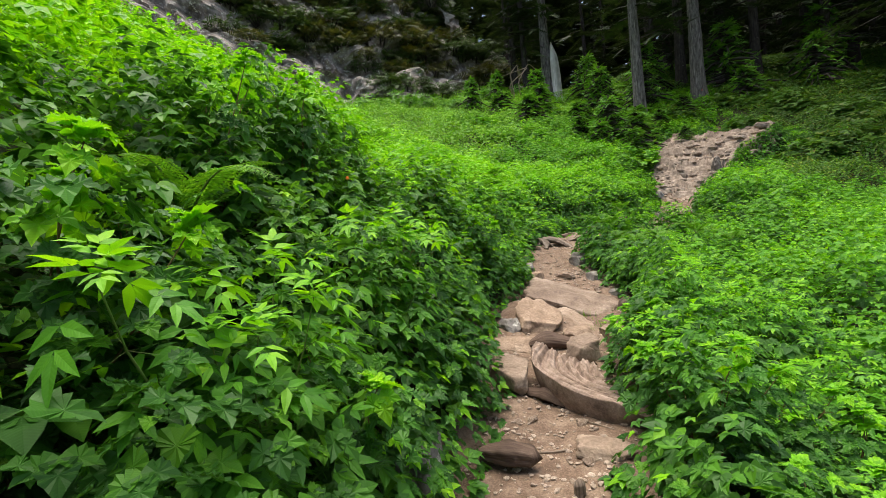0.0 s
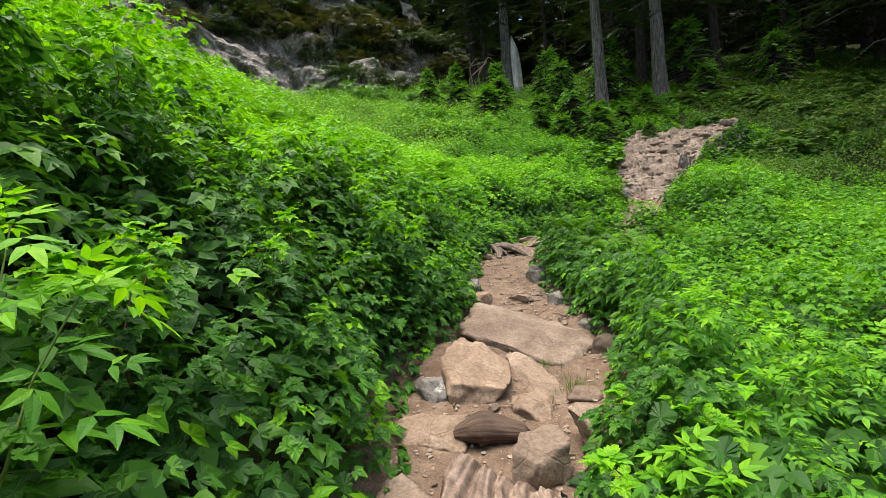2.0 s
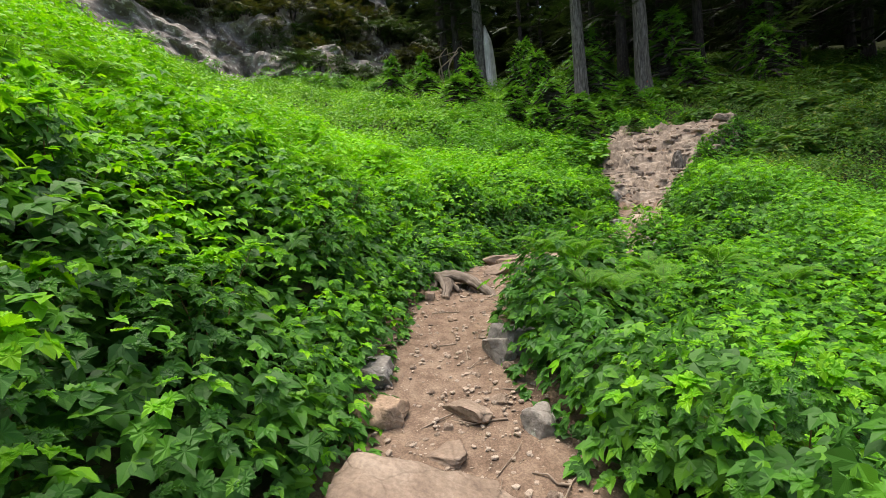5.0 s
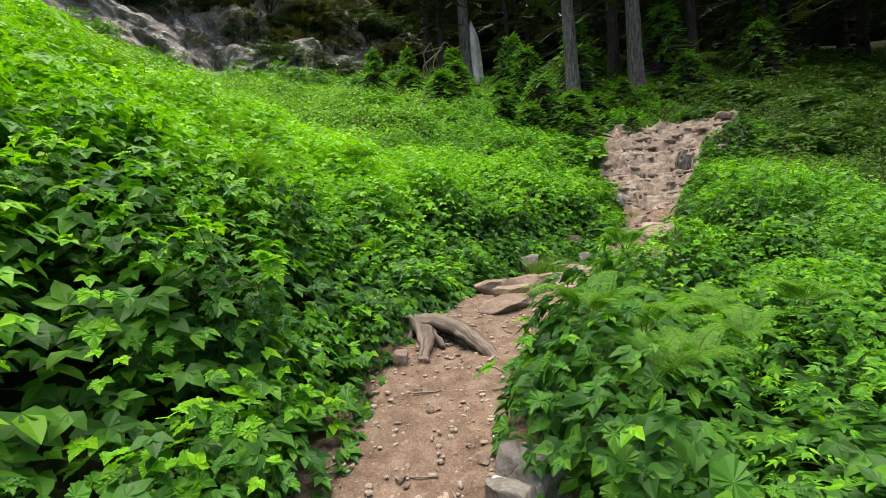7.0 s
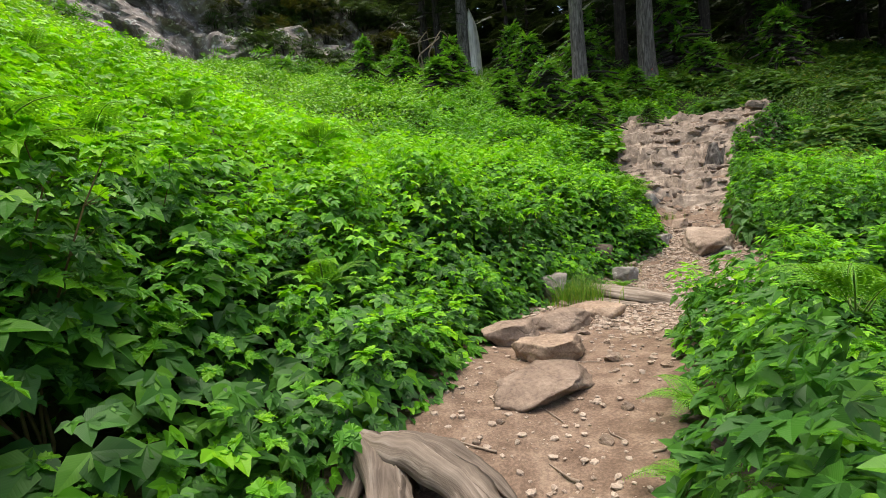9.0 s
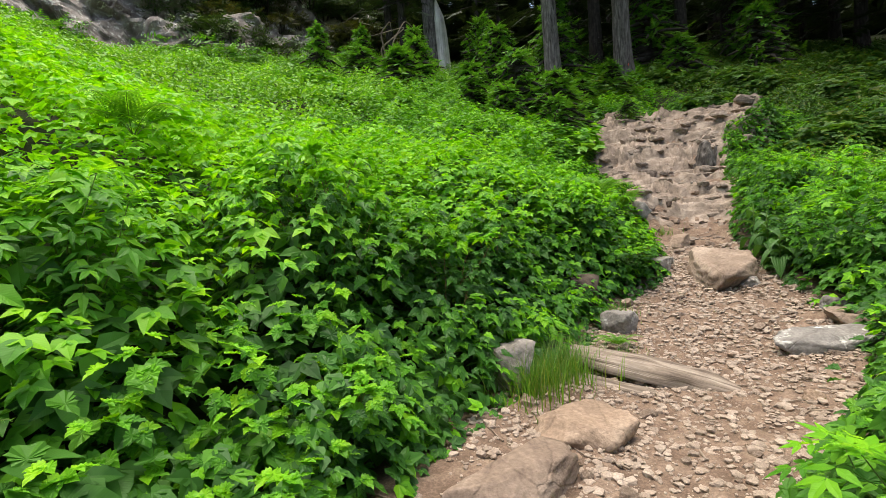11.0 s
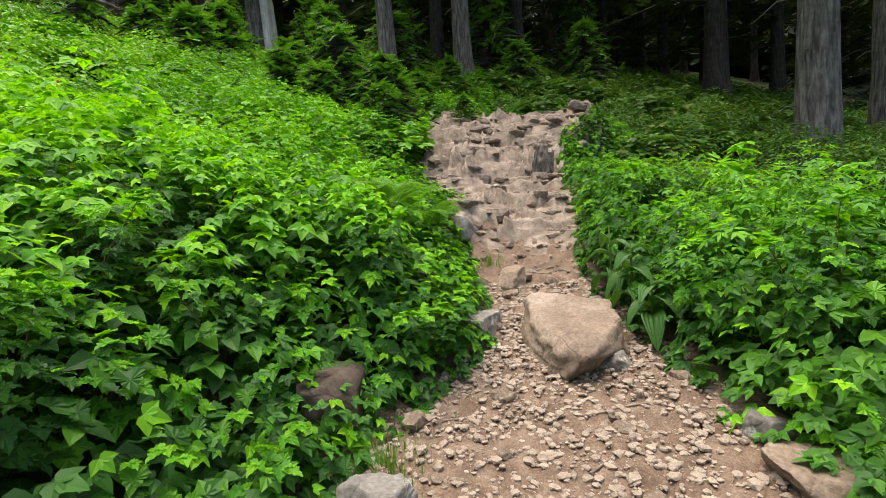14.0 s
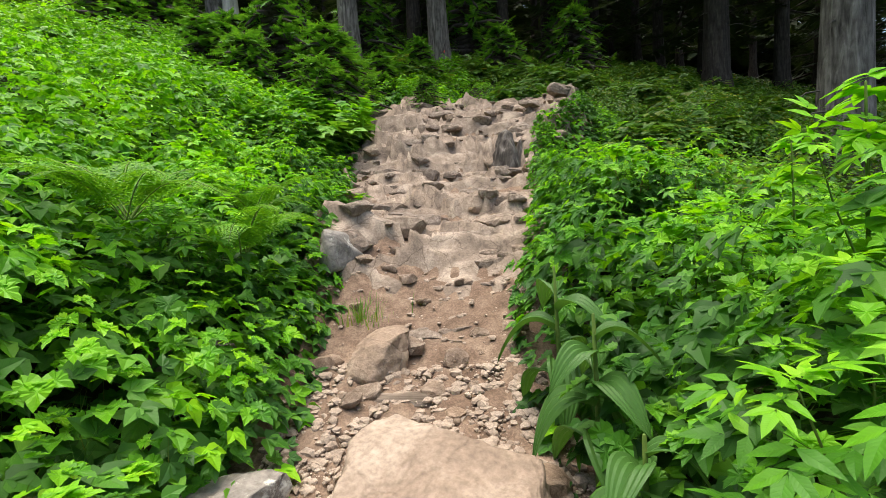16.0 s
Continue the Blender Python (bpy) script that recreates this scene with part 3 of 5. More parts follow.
upper = (y > 9) & ~lobed
undergrowth("trailside_herbs", "serrated three-part bramble leaves beside the trail", SALMON, [LEAF_OLD, LEAF_YOUNG_LIT], x[~lobed & ~upper], y[~lobed & ~upper], 0.10, 0.7, 0.4, 5)
undergrowth("upper_trailside_herbs", "bright serrated three-part leaves beside the upper trail", SALMON, [LEAF_HERB, LEAF_YOUNG_LIT], x[upper], y[upper], 0.105, 0.8, 0.4, 5)


DARTS = join([turned(leaf_shape([(0.33, 0.28), (0.24, 0.62)], 0.14, 0.18), m, k) for m, k in zip(SIDES, (1.15, 1.0, 1.0))])


def understorey():
    """The lower leaves, between the ground and the canopy, which close the thicket."""
    x, y = sow(120000, -5, 20, -1.2, 30, lambda x, y: (dist(x, y) > 0.12) & (dist(x, y) < 3.4))
    n = len(x)
    top = canopy(x, y) - sample(GROUND, x, y)
    z = sample(GROUND, x, y) + top * rng.uniform(0.1, 0.7, n)
    face = normals(canopy, x, y, 0.2)
    nrm = face * 0.7 + np.array((0, 0, 0.7)) + rng.normal(0, 0.3, (n, 3))
    head = face * np.array((1, 1, 0)) + rng.normal(0, 0.6, (n, 3)) - (0, 0, 0.15)
    v, t, u = scatter(DARTS, np.stack([x, y, z], 1), nrm, head, 0.115 * rng.uniform(0.7, 1.3, n))
    tagged(new("understorey_leaves", mesh_np("understorey_leaves", v, t, [LEAF_OLD], u, smooth=False)), "shaded lower leaves inside the bramble thicket", "undergrowth", kind="stuff")


understorey()


def skirt():
    """Leaves down the sides of the thicket, where it stands against the trail."""
    x, y = sow(200000, -4, 19, -1.2, 29, lambda x, y: (dist(x, y) > -0.12) & (dist(x, y) < 0.42))
    e = 0.12
    gx, gy = dist(x + e, y) - dist(x - e, y), dist(x, y + e) - dist(x, y - e)
    out = -np.stack([gx, gy, np.zeros_like(gx)], 1)
    out /= np.linalg.norm(out, axis=1, keepdims=True) + 1e-9
    n = len(x)
    f = np.where(sample(SIDE, x, y) > 0, rng.uniform(0.08, 1.0, n), rng.uniform(0.3, 1.0, n))
    inward = dist(x, y) + 0.12
    z = sample(GROUND, x, y) + stand(x, y) * np.minimum(f, 0.2 + 1.9 * inward + rng.uniform(0, 0.25, n)) * (0.45 + 0.6 * clump(x, y))
    nrm = out * 0.5 + np.array((0, 0, 0.9)) + rng.normal(0, 0.3, (n, 3))
    head = out * 0.6 + rng.normal(0, 0.5, (n, 3)) - (0, 0, 0.2)
    v, t, u = scatter(THREE, np.stack([x, y, z], 1), nrm, head, 0.085 * rng.uniform(0.55, 1.3, n))
    # Fewer bright leaves on the right: that side's shade painted into the colour.
    bright_leaf = (rng.random(n) < np.where(sample(SIDE, x, y) > 0, 0.15, 0.05)).astype(int)
    me = mesh_np("trailside_leaves", v, t, [LEAF_OLD, LEAF_YOUNG_LIT], u, np.repeat(bright_leaf, len(THREE[1])), smooth=False)
    tagged(new("trailside_foliage", me), "layered bramble leaves hanging down beside the trail", "undergrowth", kind="stuff")


skirt()


# ---------------------------------------------------------------- shrubs beside the trail
def cane(seed, height, lean, leaf, size, count, mats, stalk, young=5):
    """One leafy cane: its stem and its leaves, from the ground at the origin."""
    r = np.random.default_rng(seed)
    az = r.uniform(0, 2 * np.pi)
    k = np.linspace(0, 1, 8)
    out = np.array((np.cos(az), np.sin(az), 0.0))
    pts = out * (lean * k ** 1.6)[:, None] + np.array((0, 0, 1.0)) * (height * (k - 0.12 * lean * k ** 2))[:, None]
    pts[1:, :2] += r.normal(0, 0.015, (7, 2))
    sv, st, su = tube(pts, 0.008 * (1 - 0.75 * k), 5)
    tips, ties = [], []
    pos, nrm, head, sz = [], [], [], []
    for i in range(count):
        t = 0.22 + 0.78 * ((i + r.random()) / count) ** 0.8
        p = np.array([np.interp(t, k, pts[:, c]) for c in range(3)])
        a = i * 2.4 + r.normal(0, 0.35)
        d = np.array((np.cos(a), np.sin(a), 0.0)) + out * 0.5
        d /= np.linalg.norm(d)
        reach = r.uniform(0.05, 0.2) * (1.25 - 0.5 * t)
        q = p + d * reach + np.array((0, 0, 0.25 * reach))
        ring = 5 * int(round(t * 7)) + i % 5
        ties.append((ring, ring - ring % 5 + (ring + 1) % 5, len(sv) + len(tips)))
        tips.append(q)
        pos.append(q); head.append(d - np.array((0, 0, r.uniform(0.0, 0.5)))); sz.append(size * r.uniform(0.6, 1.2) * (1.1 - 0.3 * t))
        nrm.append(np.array((0, 0, 1.0)) + d * r.uniform(0.1, 0.7) + r.normal(0, 0.22, 3))
    for i in range(young):
        a = i * 2 * np.pi / young + r.normal(0, 0.2)
        d = np.array((np.cos(a), np.sin(a), 0.35))
        pos.append(pts[-1] + (0, 0, 0.01 * i)); head.append(d); nrm.append(np.array((0, 0, 1.0)) - 0.3 * d + r.normal(0, 0.15, 3)); sz.append(size * r.uniform(0.55, 0.9))
    v, t, u = scatter(leaf, np.array(pos), np.array(nrm), np.array(head), np.array(sz))
    bright_leaf = (np.arange(len(pos)) >= count - 3).astype(int)
    leaves = mesh_np("leaves", v, t, mats, u, np.repeat(bright_leaf, len(leaf[1])), smooth=False)
    return mesh_np("cane", np.concatenate([sv, tips]), np.concatenate([st, ties]), [stalk]), leaves


def shrub(name, label, category, group, seed, leaf, size, count, canes, mats, stalk, lean=0.45):
    root = tagged(new(name), label, category, group)
    for i in range(canes):
        sm, lm = cane(seed * 20 + i, 0.82 + 0.18 * ((i * 7 + seed) % 5) / 4, lean * (0.25 + 0.75 * ((i * 3 + seed) % 4) / 3), leaf, size, count, mats, stalk)
        c = part("cane", sm, root)
        part("leaves", lm, c)
    return root


BRAMBLE = [shrub("bramble_shrub", "bright green bramble shrub with three-part toothed leaves", "shrub", "bramble shrubs along the trail", 1 + i, SALMON, 0.105, 31, 5, [LEAF_OLD, LEAF_YOUNG_LIT], STALK) for i in range(4)]
HERB = [shrub("leafy_herb", "bright green herb clump with feathered pointed leaves", "herb", "herb clumps along the trail", 31 + i, PINNATE, 0.15, 26, 6, [LEAF_HERB, LEAF_YOUNG_LIT], STALK_GREEN, 0.38) for i in range(3)]


def plant_shrubs():
    used = set()
    for i in range(-6, 26):
        for j in range(-2, 38):
            fi, fj = np.array([float(i)]), np.array([float(j)])
            px = (fi + 0.15 + 0.7 * hash2(fi, fj, 1)) * CELL
            py = (fj + 0.15 + 0.7 * hash2(fi, fj, 2)) * CELL
            d, left = float(dist(px, py)[0]), float(sample(SIDE, px, py)[0]) > 0
            if not 0.12 < d < 1.7 or py[0] > 27 or fern_patch(px, py)[0] > 0.35:
                continue
            pick = float(hash2(fi, fj, 6)[0])
            bram = pick < (0.88 if left else 0.42)
            pool = BRAMBLE if bram else HERB
            src = pool[int(pick * 97) % len(pool)]
            hgt = max(0.35, float(canopy(px, py)[0] - sample(GROUND, px, py)[0]) * 0.95)
            m = pose(float(px[0]), float(py[0]), float(sample(GROUND, px, py)[0]) - 0.03, 0, 0, 360 * float(hash2(fi, fj, 9)[0]))
            m = m @ Matrix.Diagonal((0.85 + 0.15 * hgt, 0.85 + 0.15 * hgt, hgt, 1))
            if src.name not in used:
                used.add(src.name)
                src.matrix_basis = m
            else:
                copy_thing_scaled(src, m)


def copy_thing_scaled(src, m):
    ob = copy_thing(src, Matrix.Identity(4))
    ob.matrix_basis = m
    return ob


plant_shrubs()


# ---------------------------------------------------------------- stones
def stone_mesh(seed, size, mat, facets=9, detail=3, rough=0.04, cut=0.82):
    """A broken stone: a squarish ball cut flat by random planes, then roughened and chipped."""
    r = random.Random(seed)
    bm = bmesh.new()
    bmesh.ops.create_icosphere(bm, subdivisions=detail, radius=1.0)
    planes = [(Vector((r.gauss(0, 1), r.gauss(0, 1), r.gauss(0, 0.5))).normalized(), r.uniform(0.5, cut)) for _ in range(facets)]
    planes += [(Vector((r.gauss(0, 0.12), r.gauss(0, 0.12), 1)).normalized(), 0.62), (Vector((r.gauss(0, 0.4), r.gauss(0, 0.4), 1)).normalized(), 0.72)]
    o = Vector((r.uniform(0, 90), r.uniform(0, 90), 0))
    for v in bm.verts:
        c = v.co
        top = max(abs(c.x), abs(c.y), abs(c.z))
        c = c * (0.45 + 0.5 / top)
        c += c * 0.22 * noise.noise(c * 1.1 + o)
        for nrm, d in planes:
            over = c.dot(nrm) - d
            if over > 0:
                c = c - nrm * over * 0.97
        n = c.normalized()
        c = c + n * (noise.noise(c * 2.6 + o) * rough * 1.5 + noise.noise(c * 7 + o) * rough + abs(noise.noise(c * 4 + o * 2)) * -rough)
        v.co = Vector((c.x * size[0], c.y * size[1], c.z * size[2]))
    me = bpy.data.meshes.new("stone")
    bm.to_mesh(me)
    bm.free()
    me.materials.append(mat)
    me.polygons.foreach_set("use_smooth", np.full(len(me.polygons), detail > 3))
    return me


def stone(name, label, x, y, size, turn=0.0, mat=None, seed=0, sink=0.35, tilt=(0, 0), detail=4, group="", lift=0.0, facets=7, z=None, cut=0.82):
    ob = new(name, stone_mesh(seed + int(x * 100), size, mat or ROCK_TAN, facets, detail, 0.055, cut))
    ob.matrix_basis = pose(x, y, gz(x, y) + lift + size[2] * (0.6 - sink) if z is None else z, tilt[0], tilt[1], turn)
    return tagged(ob, label, "rock", group)


STEP_GROUP = "flat rocks set in the trail"
stone("trail_slab", "broad tan rock slab embedded in the trail", 2.02, 7.05, (0.94, 0.64, 0.34), -26, seed=1, tilt=(12, 17), group=STEP_GROUP, detail=5, facets=9, cut=0.86, z=-0.04)
stone("trail_slab", "worn tan rock slab at the edge of the trail", 1.16, 6.24, (0.34, 0.58, 0.28), 4, seed=7, tilt=(22, 14), group=STEP_GROUP, detail=5, facets=9, cut=0.86, z=0.02)
stone("trail_slab", "cracked tan rock slab embedded in the trail", 1.68, 6.18, (0.38, 0.55, 0.28), 36, seed=8, tilt=(18, 8), group=STEP_GROUP, detail=5, facets=9, cut=0.86, z=-0.2)
stone("trail_slab", "low worn tan rock beside the stacked slabs", 1.55, 5.62, (0.2, 0.24, 0.13), 20, seed=14, group=STEP_GROUP)
stone("trail_slab", "low worn tan rock beside the stacked slabs", 2.05, 5.75, (0.22, 0.17, 0.1), -30, seed=15, group=STEP_GROUP)
stone("rock", "pale upright rock at the foot of the bank", 0.78, 5.98, (0.13, 0.18, 0.13), 10, ROCK_GREY, 6)
stone("rock", "reddish flat rock sunk in the trail", 0.75, 5.45, (0.42, 0.26, 0.1), -28, ROCK_TAN, 11)
stone("rock", "dark brown rock below the slabs", 2.68, 6.55, (0.32, 0.2, 0.16), -20, ROCK_DARK, 2)
stone("rock", "tan rock inside the curved root", 1.36, 4.72, (0.26, 0.2, 0.19), 30, ROCK_TAN, 5, 0.2)
stone("rock", "tan rock beside the curved root", 1.85, 4.9, (0.24, 0.3, 0.2), 60, ROCK_TAN, 7, 0.2)
stone("rock", "weathered tan rock at the foot of the bank", 0.5, 4.35, (0.24, 0.42, 0.2), 10, ROCK_TAN, 8)
stone("rock", "lichen-spotted grey rock under the brambles", -0.3, 2.55, (0.2, 0.24, 0.34), 40, ROCK_GREY, 12, 0.1)
stone("rock", "reddish flat rock half buried in the soil", 0.98, 3.0, (0.24, 0.13, 0.07), -28, ROCK_TAN, 15)
stone("rock", "pale rounded stone at the edge of the trail", 1.62, 8.3, (0.2, 0.17, 0.15), 0, ROCK_TAN, 16, 0.3)
stone("rock", "flat tan stone lying on the soil", 2.15, 8.22, (0.12, 0.2, 0.07), 30, ROCK_TAN, 17)
stone("rock", "flat tan stone lying on the soil", 1.96, 7.86, (0.19, 0.13, 0.05), 0, ROCK_TAN, 18)
stone("rock", "grey stone under the herbs", 2.58, 8.9, (0.16, 0.2, 0.15), 20, ROCK_GREY, 19)
stone("rock", "grey stone under the herbs", 2.55, 7.95, (0.14, 0.12, 0.14), 60, ROCK_GREY, 20)
stone("rock", "square broken stone beside the slab", 2.65, 7.2, (0.13, 0.1, 0.1), 15, ROCK_GREY, 21)
stone("rock", "mossy grey stones under the fern", 2.72, 9.0, (0.2, 0.22, 0.2), 10, ROCK_GREY, 22)
stone("rock", "pale stone beside the forked root", 2.2, 10.62, (0.1, 0.12, 0.09), 20, ROCK_TAN, 23)
stone("rock", "rounded grey boulder edge under the brambles", 1.55, 8.75, (0.2, 0.2, 0.16), 20, ROCK_GREY, 24)
stone("step_stone", "flat tan stone laid as a step", 3.45, 11.75, (0.42, 0.26, 0.1), 12, ROCK_TAN, 25, 0.1, group=STEP_GROUP)
stone("step_stone", "angular tan stone laid as a step", 3.72, 12.3, (0.3, 0.2, 0.14), -10, ROCK_TAN, 26, 0.1, group=STEP_GROUP)
stone("step_stone", "flat greenish stone laid as a step", 3.62, 12.85, (0.3, 0.2, 0.14), 10, ROCK_TAN, 27, 0.05, group=STEP_GROUP)
stone("step_stone", "flat greenish stone laid as a step", 4.2, 13.25, (0.4, 0.22, 0.13), 15, ROCK_TAN, 28, 0.05, group=STEP_GROUP)
stone("rock", "broad tan stone at the edge of the gravel", 4.75, 13.75, (0.4, 0.26, 0.16), 12, ROCK_TAN, 29)
stone("rock", "pale boulder in the tall grass", 4.72, 14.6, (0.22, 0.2, 0.3), 25, ROCK_GREY, 30, 0.05)
stone("rock", "smooth pale grey stone beside the trail", 6.42, 15.72, (0.2, 0.16, 0.17), 10, ROCK_GREY, 31, 0.1)
stone("rock", "dark hollow rock with white lichen under the brambles", 6.45, 16.45, (0.3, 0.24, 0.3), 20, ROCK_DARK, 32, 0.1)
stone("boulder", "large tan boulder with a flat top in the trail", 8.53, 16.4, (0.7, 0.52, 0.36), 22, ROCK_TAN, 30, 0.1, (8, -4), 5, facets=10, cut=0.82, z=0.8)
stone("rock", "grey stone beside the boulder", 7.92, 16.95, (0.24, 0.18, 0.16), 10, ROCK_GREY, 34, 0.1)
stone("rock", "small grey stone under the boulder", 8.4, 15.93, (0.14, 0.1, 0.09), 10, ROCK_GREY, 35, 0.1)
stone("rock", "flat pale grey rock at the edge of the gravel", 7.55, 14.35, (0.45, 0.28, 0.14), -25, ROCK_GREY, 36)
stone("rock", "flat tan rock at the edge of the gravel", 8.15, 14.62, (0.24, 0.22, 0.12), 25, ROCK_TAN, 37)
stone("rock", "grey rock beside the gravel", 8.4, 14.9, (0.16, 0.14, 0.13), 5, ROCK_GREY, 38)
stone("rock", "tan rock above the boulder", 8.85, 17.62, (0.26, 0.2, 0.15), 20, ROCK_TAN, 39, 0.1)
stone("rock", "pale grey stone on the trail", 11.75, 20.45, (0.25, 0.17, 0.13), 20, ROCK_GREY, 42, 0.1)
stone("rock", "pale flat stone on the trail", 11.45, 19.95, (0.24, 0.17, 0.09), 0, ROCK_GREY, 43, 0.1)
stone("rock", "grey rock under the brambles", 7.95, 18.0, (0.3, 0.24, 0.2), 30, ROCK_GREY, 44, 0.0)
stone("rock", "white-spotted rock at the ledge's foot", 9.0, 18.75, (0.22, 0.2, 0.2), 10, ROCK_GREY, 45, 0.0)

# loose stones on the trail
loose = [stone_mesh(500 + i, (1, 0.8, 0.55), ROCK_TAN, 8, 2, 0.03) for i in range(6)]
for i in range(290):
    r = random.Random(900 + i)
    k = r.randrange(80, len(TC) - 60) if i % 3 else r.randrange(24 * 13, 24 * 19)
    off = r.uniform(-1, 1) * TC[k, 3] * 0.95
    tx, ty = TC[k + 1, 0] - TC[k, 0], TC[k + 1, 1] - TC[k, 1]
    ln = math.hypot(tx, ty)
    px, py = TC[k, 0] - off * ty / ln, TC[k, 1] + off * tx / ln
    s = (0.025 + 0.075 * r.random() ** 2.2) * (1.3 if k > 24 * 15 else 0.9)
    ob = tagged(new("loose_stone", loose[i % 6]), "loose tan stone lying on the trail", "stone", "loose stones on the trail")
    ob.matrix_basis = pose(px, py, gz(px, py) + s * 0.15, r.uniform(-15, 15), r.uniform(-15, 15), r.uniform(0, 360)) @ Matrix.Diagonal((s, s, s, 1))


def gravel():
    bm = bmesh.new()
    bmesh.ops.create_icosphere(bm, subdivisions=1, radius=1.0)
    v = np.array([p.co[:] for p in bm.verts])
    t = np.array([[q.index for q in f.verts] for f in bm.faces])
    bm.free()
    n = 27000
    zone = rng.random(n)
    k = np.where(zone < 0.55, rng.integers(24 * 13, 24 * 17, n), rng.integers(60, 24 * 22, n))
    off = rng.uniform(-1.05, 1.05, n) * TC[k, 3]
    d = TC[k + 1, :2] - TC[k, :2]
    at = TC[k, :2] + d * rng.random((n, 1))
    d /= np.linalg.norm(d, axis=1, keepdims=True)
    px, py = at[:, 0] - off * d[:, 1], at[:, 1] + off * d[:, 0]
    s = (0.004 + 0.03 * rng.random(n) ** 3.6) * np.where(zone < 0.55, 1.2, 0.85)
    jit = v[None] * (1 + rng.uniform(-0.35, 0.25, (n, len(v), 1)))
    jit = jit * np.stack([s, s * rng.uniform(0.6, 1.0, n), s * rng.uniform(0.4, 0.7, n)], 1)[:, None]
    a = rng.uniform(0, 6.28, n)
    c, sn = np.cos(a)[:, None], np.sin(a)[:, None]
    pos = np.stack([jit[..., 0] * c - jit[..., 1] * sn, jit[..., 0] * sn + jit[..., 1] * c, jit[..., 2]], -1)
    pos += np.stack([px, py, sample(GROUND, px, py) + s * 0.2], 1)[:, None]
    tt = t[None] + (np.arange(n) * len(v))[:, None, None]
    me = mesh_np("gravel", pos.reshape(-1, 3), tt.reshape(-1, 3), [PEBBLE], smooth=False)
    tagged(new("gravel", me), "loose tan and grey gravel on the trail", "gravel", kind="stuff")


gravel()


# ---------------------------------------------------------------- rock ledges of the upper trail
def ledges():
    a, b = 24 * 17, 24 * 22 + 18
    ns, nl = 260, 76
    s = np.linspace(a, b, ns)
    k = s.astype(int)
    f = (s - k)[:, None]
    c = TC[k] * (1 - f) + TC[k + 1] * f
    d = np.gradient(c[:, :2], axis=0)
    d /= np.linalg.norm(d, axis=1, keepdims=True)
    w = np.linspace(-1.25, 1.25, nl)
    lat = w[None] * (c[:, 3:4] + 0.25)
    x, y = c[:, 0:1] - lat * d[:, 1:2], c[:, 1:2] + lat * d[:, 0:1]
    xf, yf = x.ravel(), y.ravel()
    g = sample(GROUND, xf, yf)
    along = (s[:, None] + 0 * lat).ravel()
    # blocks: the nearest of scattered seeds gives each its own level and tilt
    ang = radians(-38)
    bx, by = (xf * np.cos(ang) + yf * np.sin(ang)) / 0.85, (-xf * np.sin(ang) + yf * np.cos(ang)) / 0.38
    bx, by = bx + 0.5 * vnoise(xf * 1.7, yf * 1.7, 31), by + 0.5 * vnoise(xf * 1.7, yf * 1.7, 32)
    ci, cj = np.floor(bx), np.floor(by)
    best, lev, gx_, gy_ = np.full(xf.shape, 9.0), np.zeros_like(xf), np.zeros_like(xf), np.zeros_like(xf)
    for p in (-1, 0, 1):
        for q in (-1, 0, 1):
            i, j = ci + p, cj + q
            ex, ey = bx - (i + hash2(i, j, 41)), by - (j + hash2(i, j, 42))
            dd = ex * ex + ey * ey
            m = dd < best
            best = np.where(m, dd, best)
            lev = np.where(m, hash2(i, j, 43), lev)
            gx_ = np.where(m, ex * (hash2(i, j, 44) - 0.5), gx_)
            gy_ = np.where(m, ey * (hash2(i, j, 45) - 0.5), gy_)
    step = 0.34
    ter = np.floor(g / step + 0.8 * vnoise(xf / 1.1, yf / 1.1, 33) + 0.5)
    ter = ter * step + step * sstep(0.6, 1.0, g / step + 0.5 - np.floor(g / step + 0.5))
    amount = sstep(24 * 18.0, 24 * 20.0, along)
    leftish = sstep(0.2, -0.2, -(lat.ravel())) * sstep(24 * 17.3, 24 * 18, along)
    amt = np.clip(0.5 + 0.5 * np.maximum(amount, 0.8 * leftish), 0, 1)
    z = g + amt * (0.62 * (ter - g) + 0.16 * (lev - 0.5) + 0.1 * gx_ + 0.14 * gy_) + 0.05
    z += 0.09 * vnoise(xf * 3.1, yf * 3.1, 37) + 0.06 * vnoise(xf * 7, yf * 7, 34) + 0.03 * vnoise(xf * 15, yf * 15, 35)
    z -= 0.5 * sstep(0.86, 1.25, np.abs(np.tile(w, ns))) + 0.35 * (1 - sstep(a, a + 20, along)) + 0.4 * sstep(b - 8, b, along)
    z -= 0.3 * (1 - amt) * sstep(-0.2, 0.2, vnoise(xf * 0.9, yf * 0.9, 36))
    i, j = np.meshgrid(np.arange(ns - 1), np.arange(nl - 1), indexing="ij")
    q = np.stack([i * nl + j, i * nl + j + 1, (i + 1) * nl + j + 1, (i + 1) * nl + j], -1).reshape(-1, 4)
    me = mesh_np("rock_ledges", np.stack([xf, yf, z], 1), q[:, ::-1], [ROCK_LEDGE])
    root = tagged(new("rock_outcrop", me), "stepped tan bedrock ledges forming the upper trail", "rock")
    # broken blocks proud of the ledges
    blocks = [stone_mesh(700 + i, (1, 0.7, 0.55), ROCK_LEDGE, 11, 3, 0.03) for i in range(7)]
    for n in range(620):
        r = random.Random(1300 + n)
        kk = r.randrange(ns - 12)
        ll = r.randrange(4, nl - 4)
        if r.random() > 0.25 + 0.75 * amt[kk * nl + ll]:
            continue
        sz = (0.06 + 0.36 * r.random() ** 2.0) * (1.25 if kk > 150 else 0.85)
        ob = part("rock_block", blocks[n % 7], root)
        px, py = x[kk, ll], y[kk, ll]
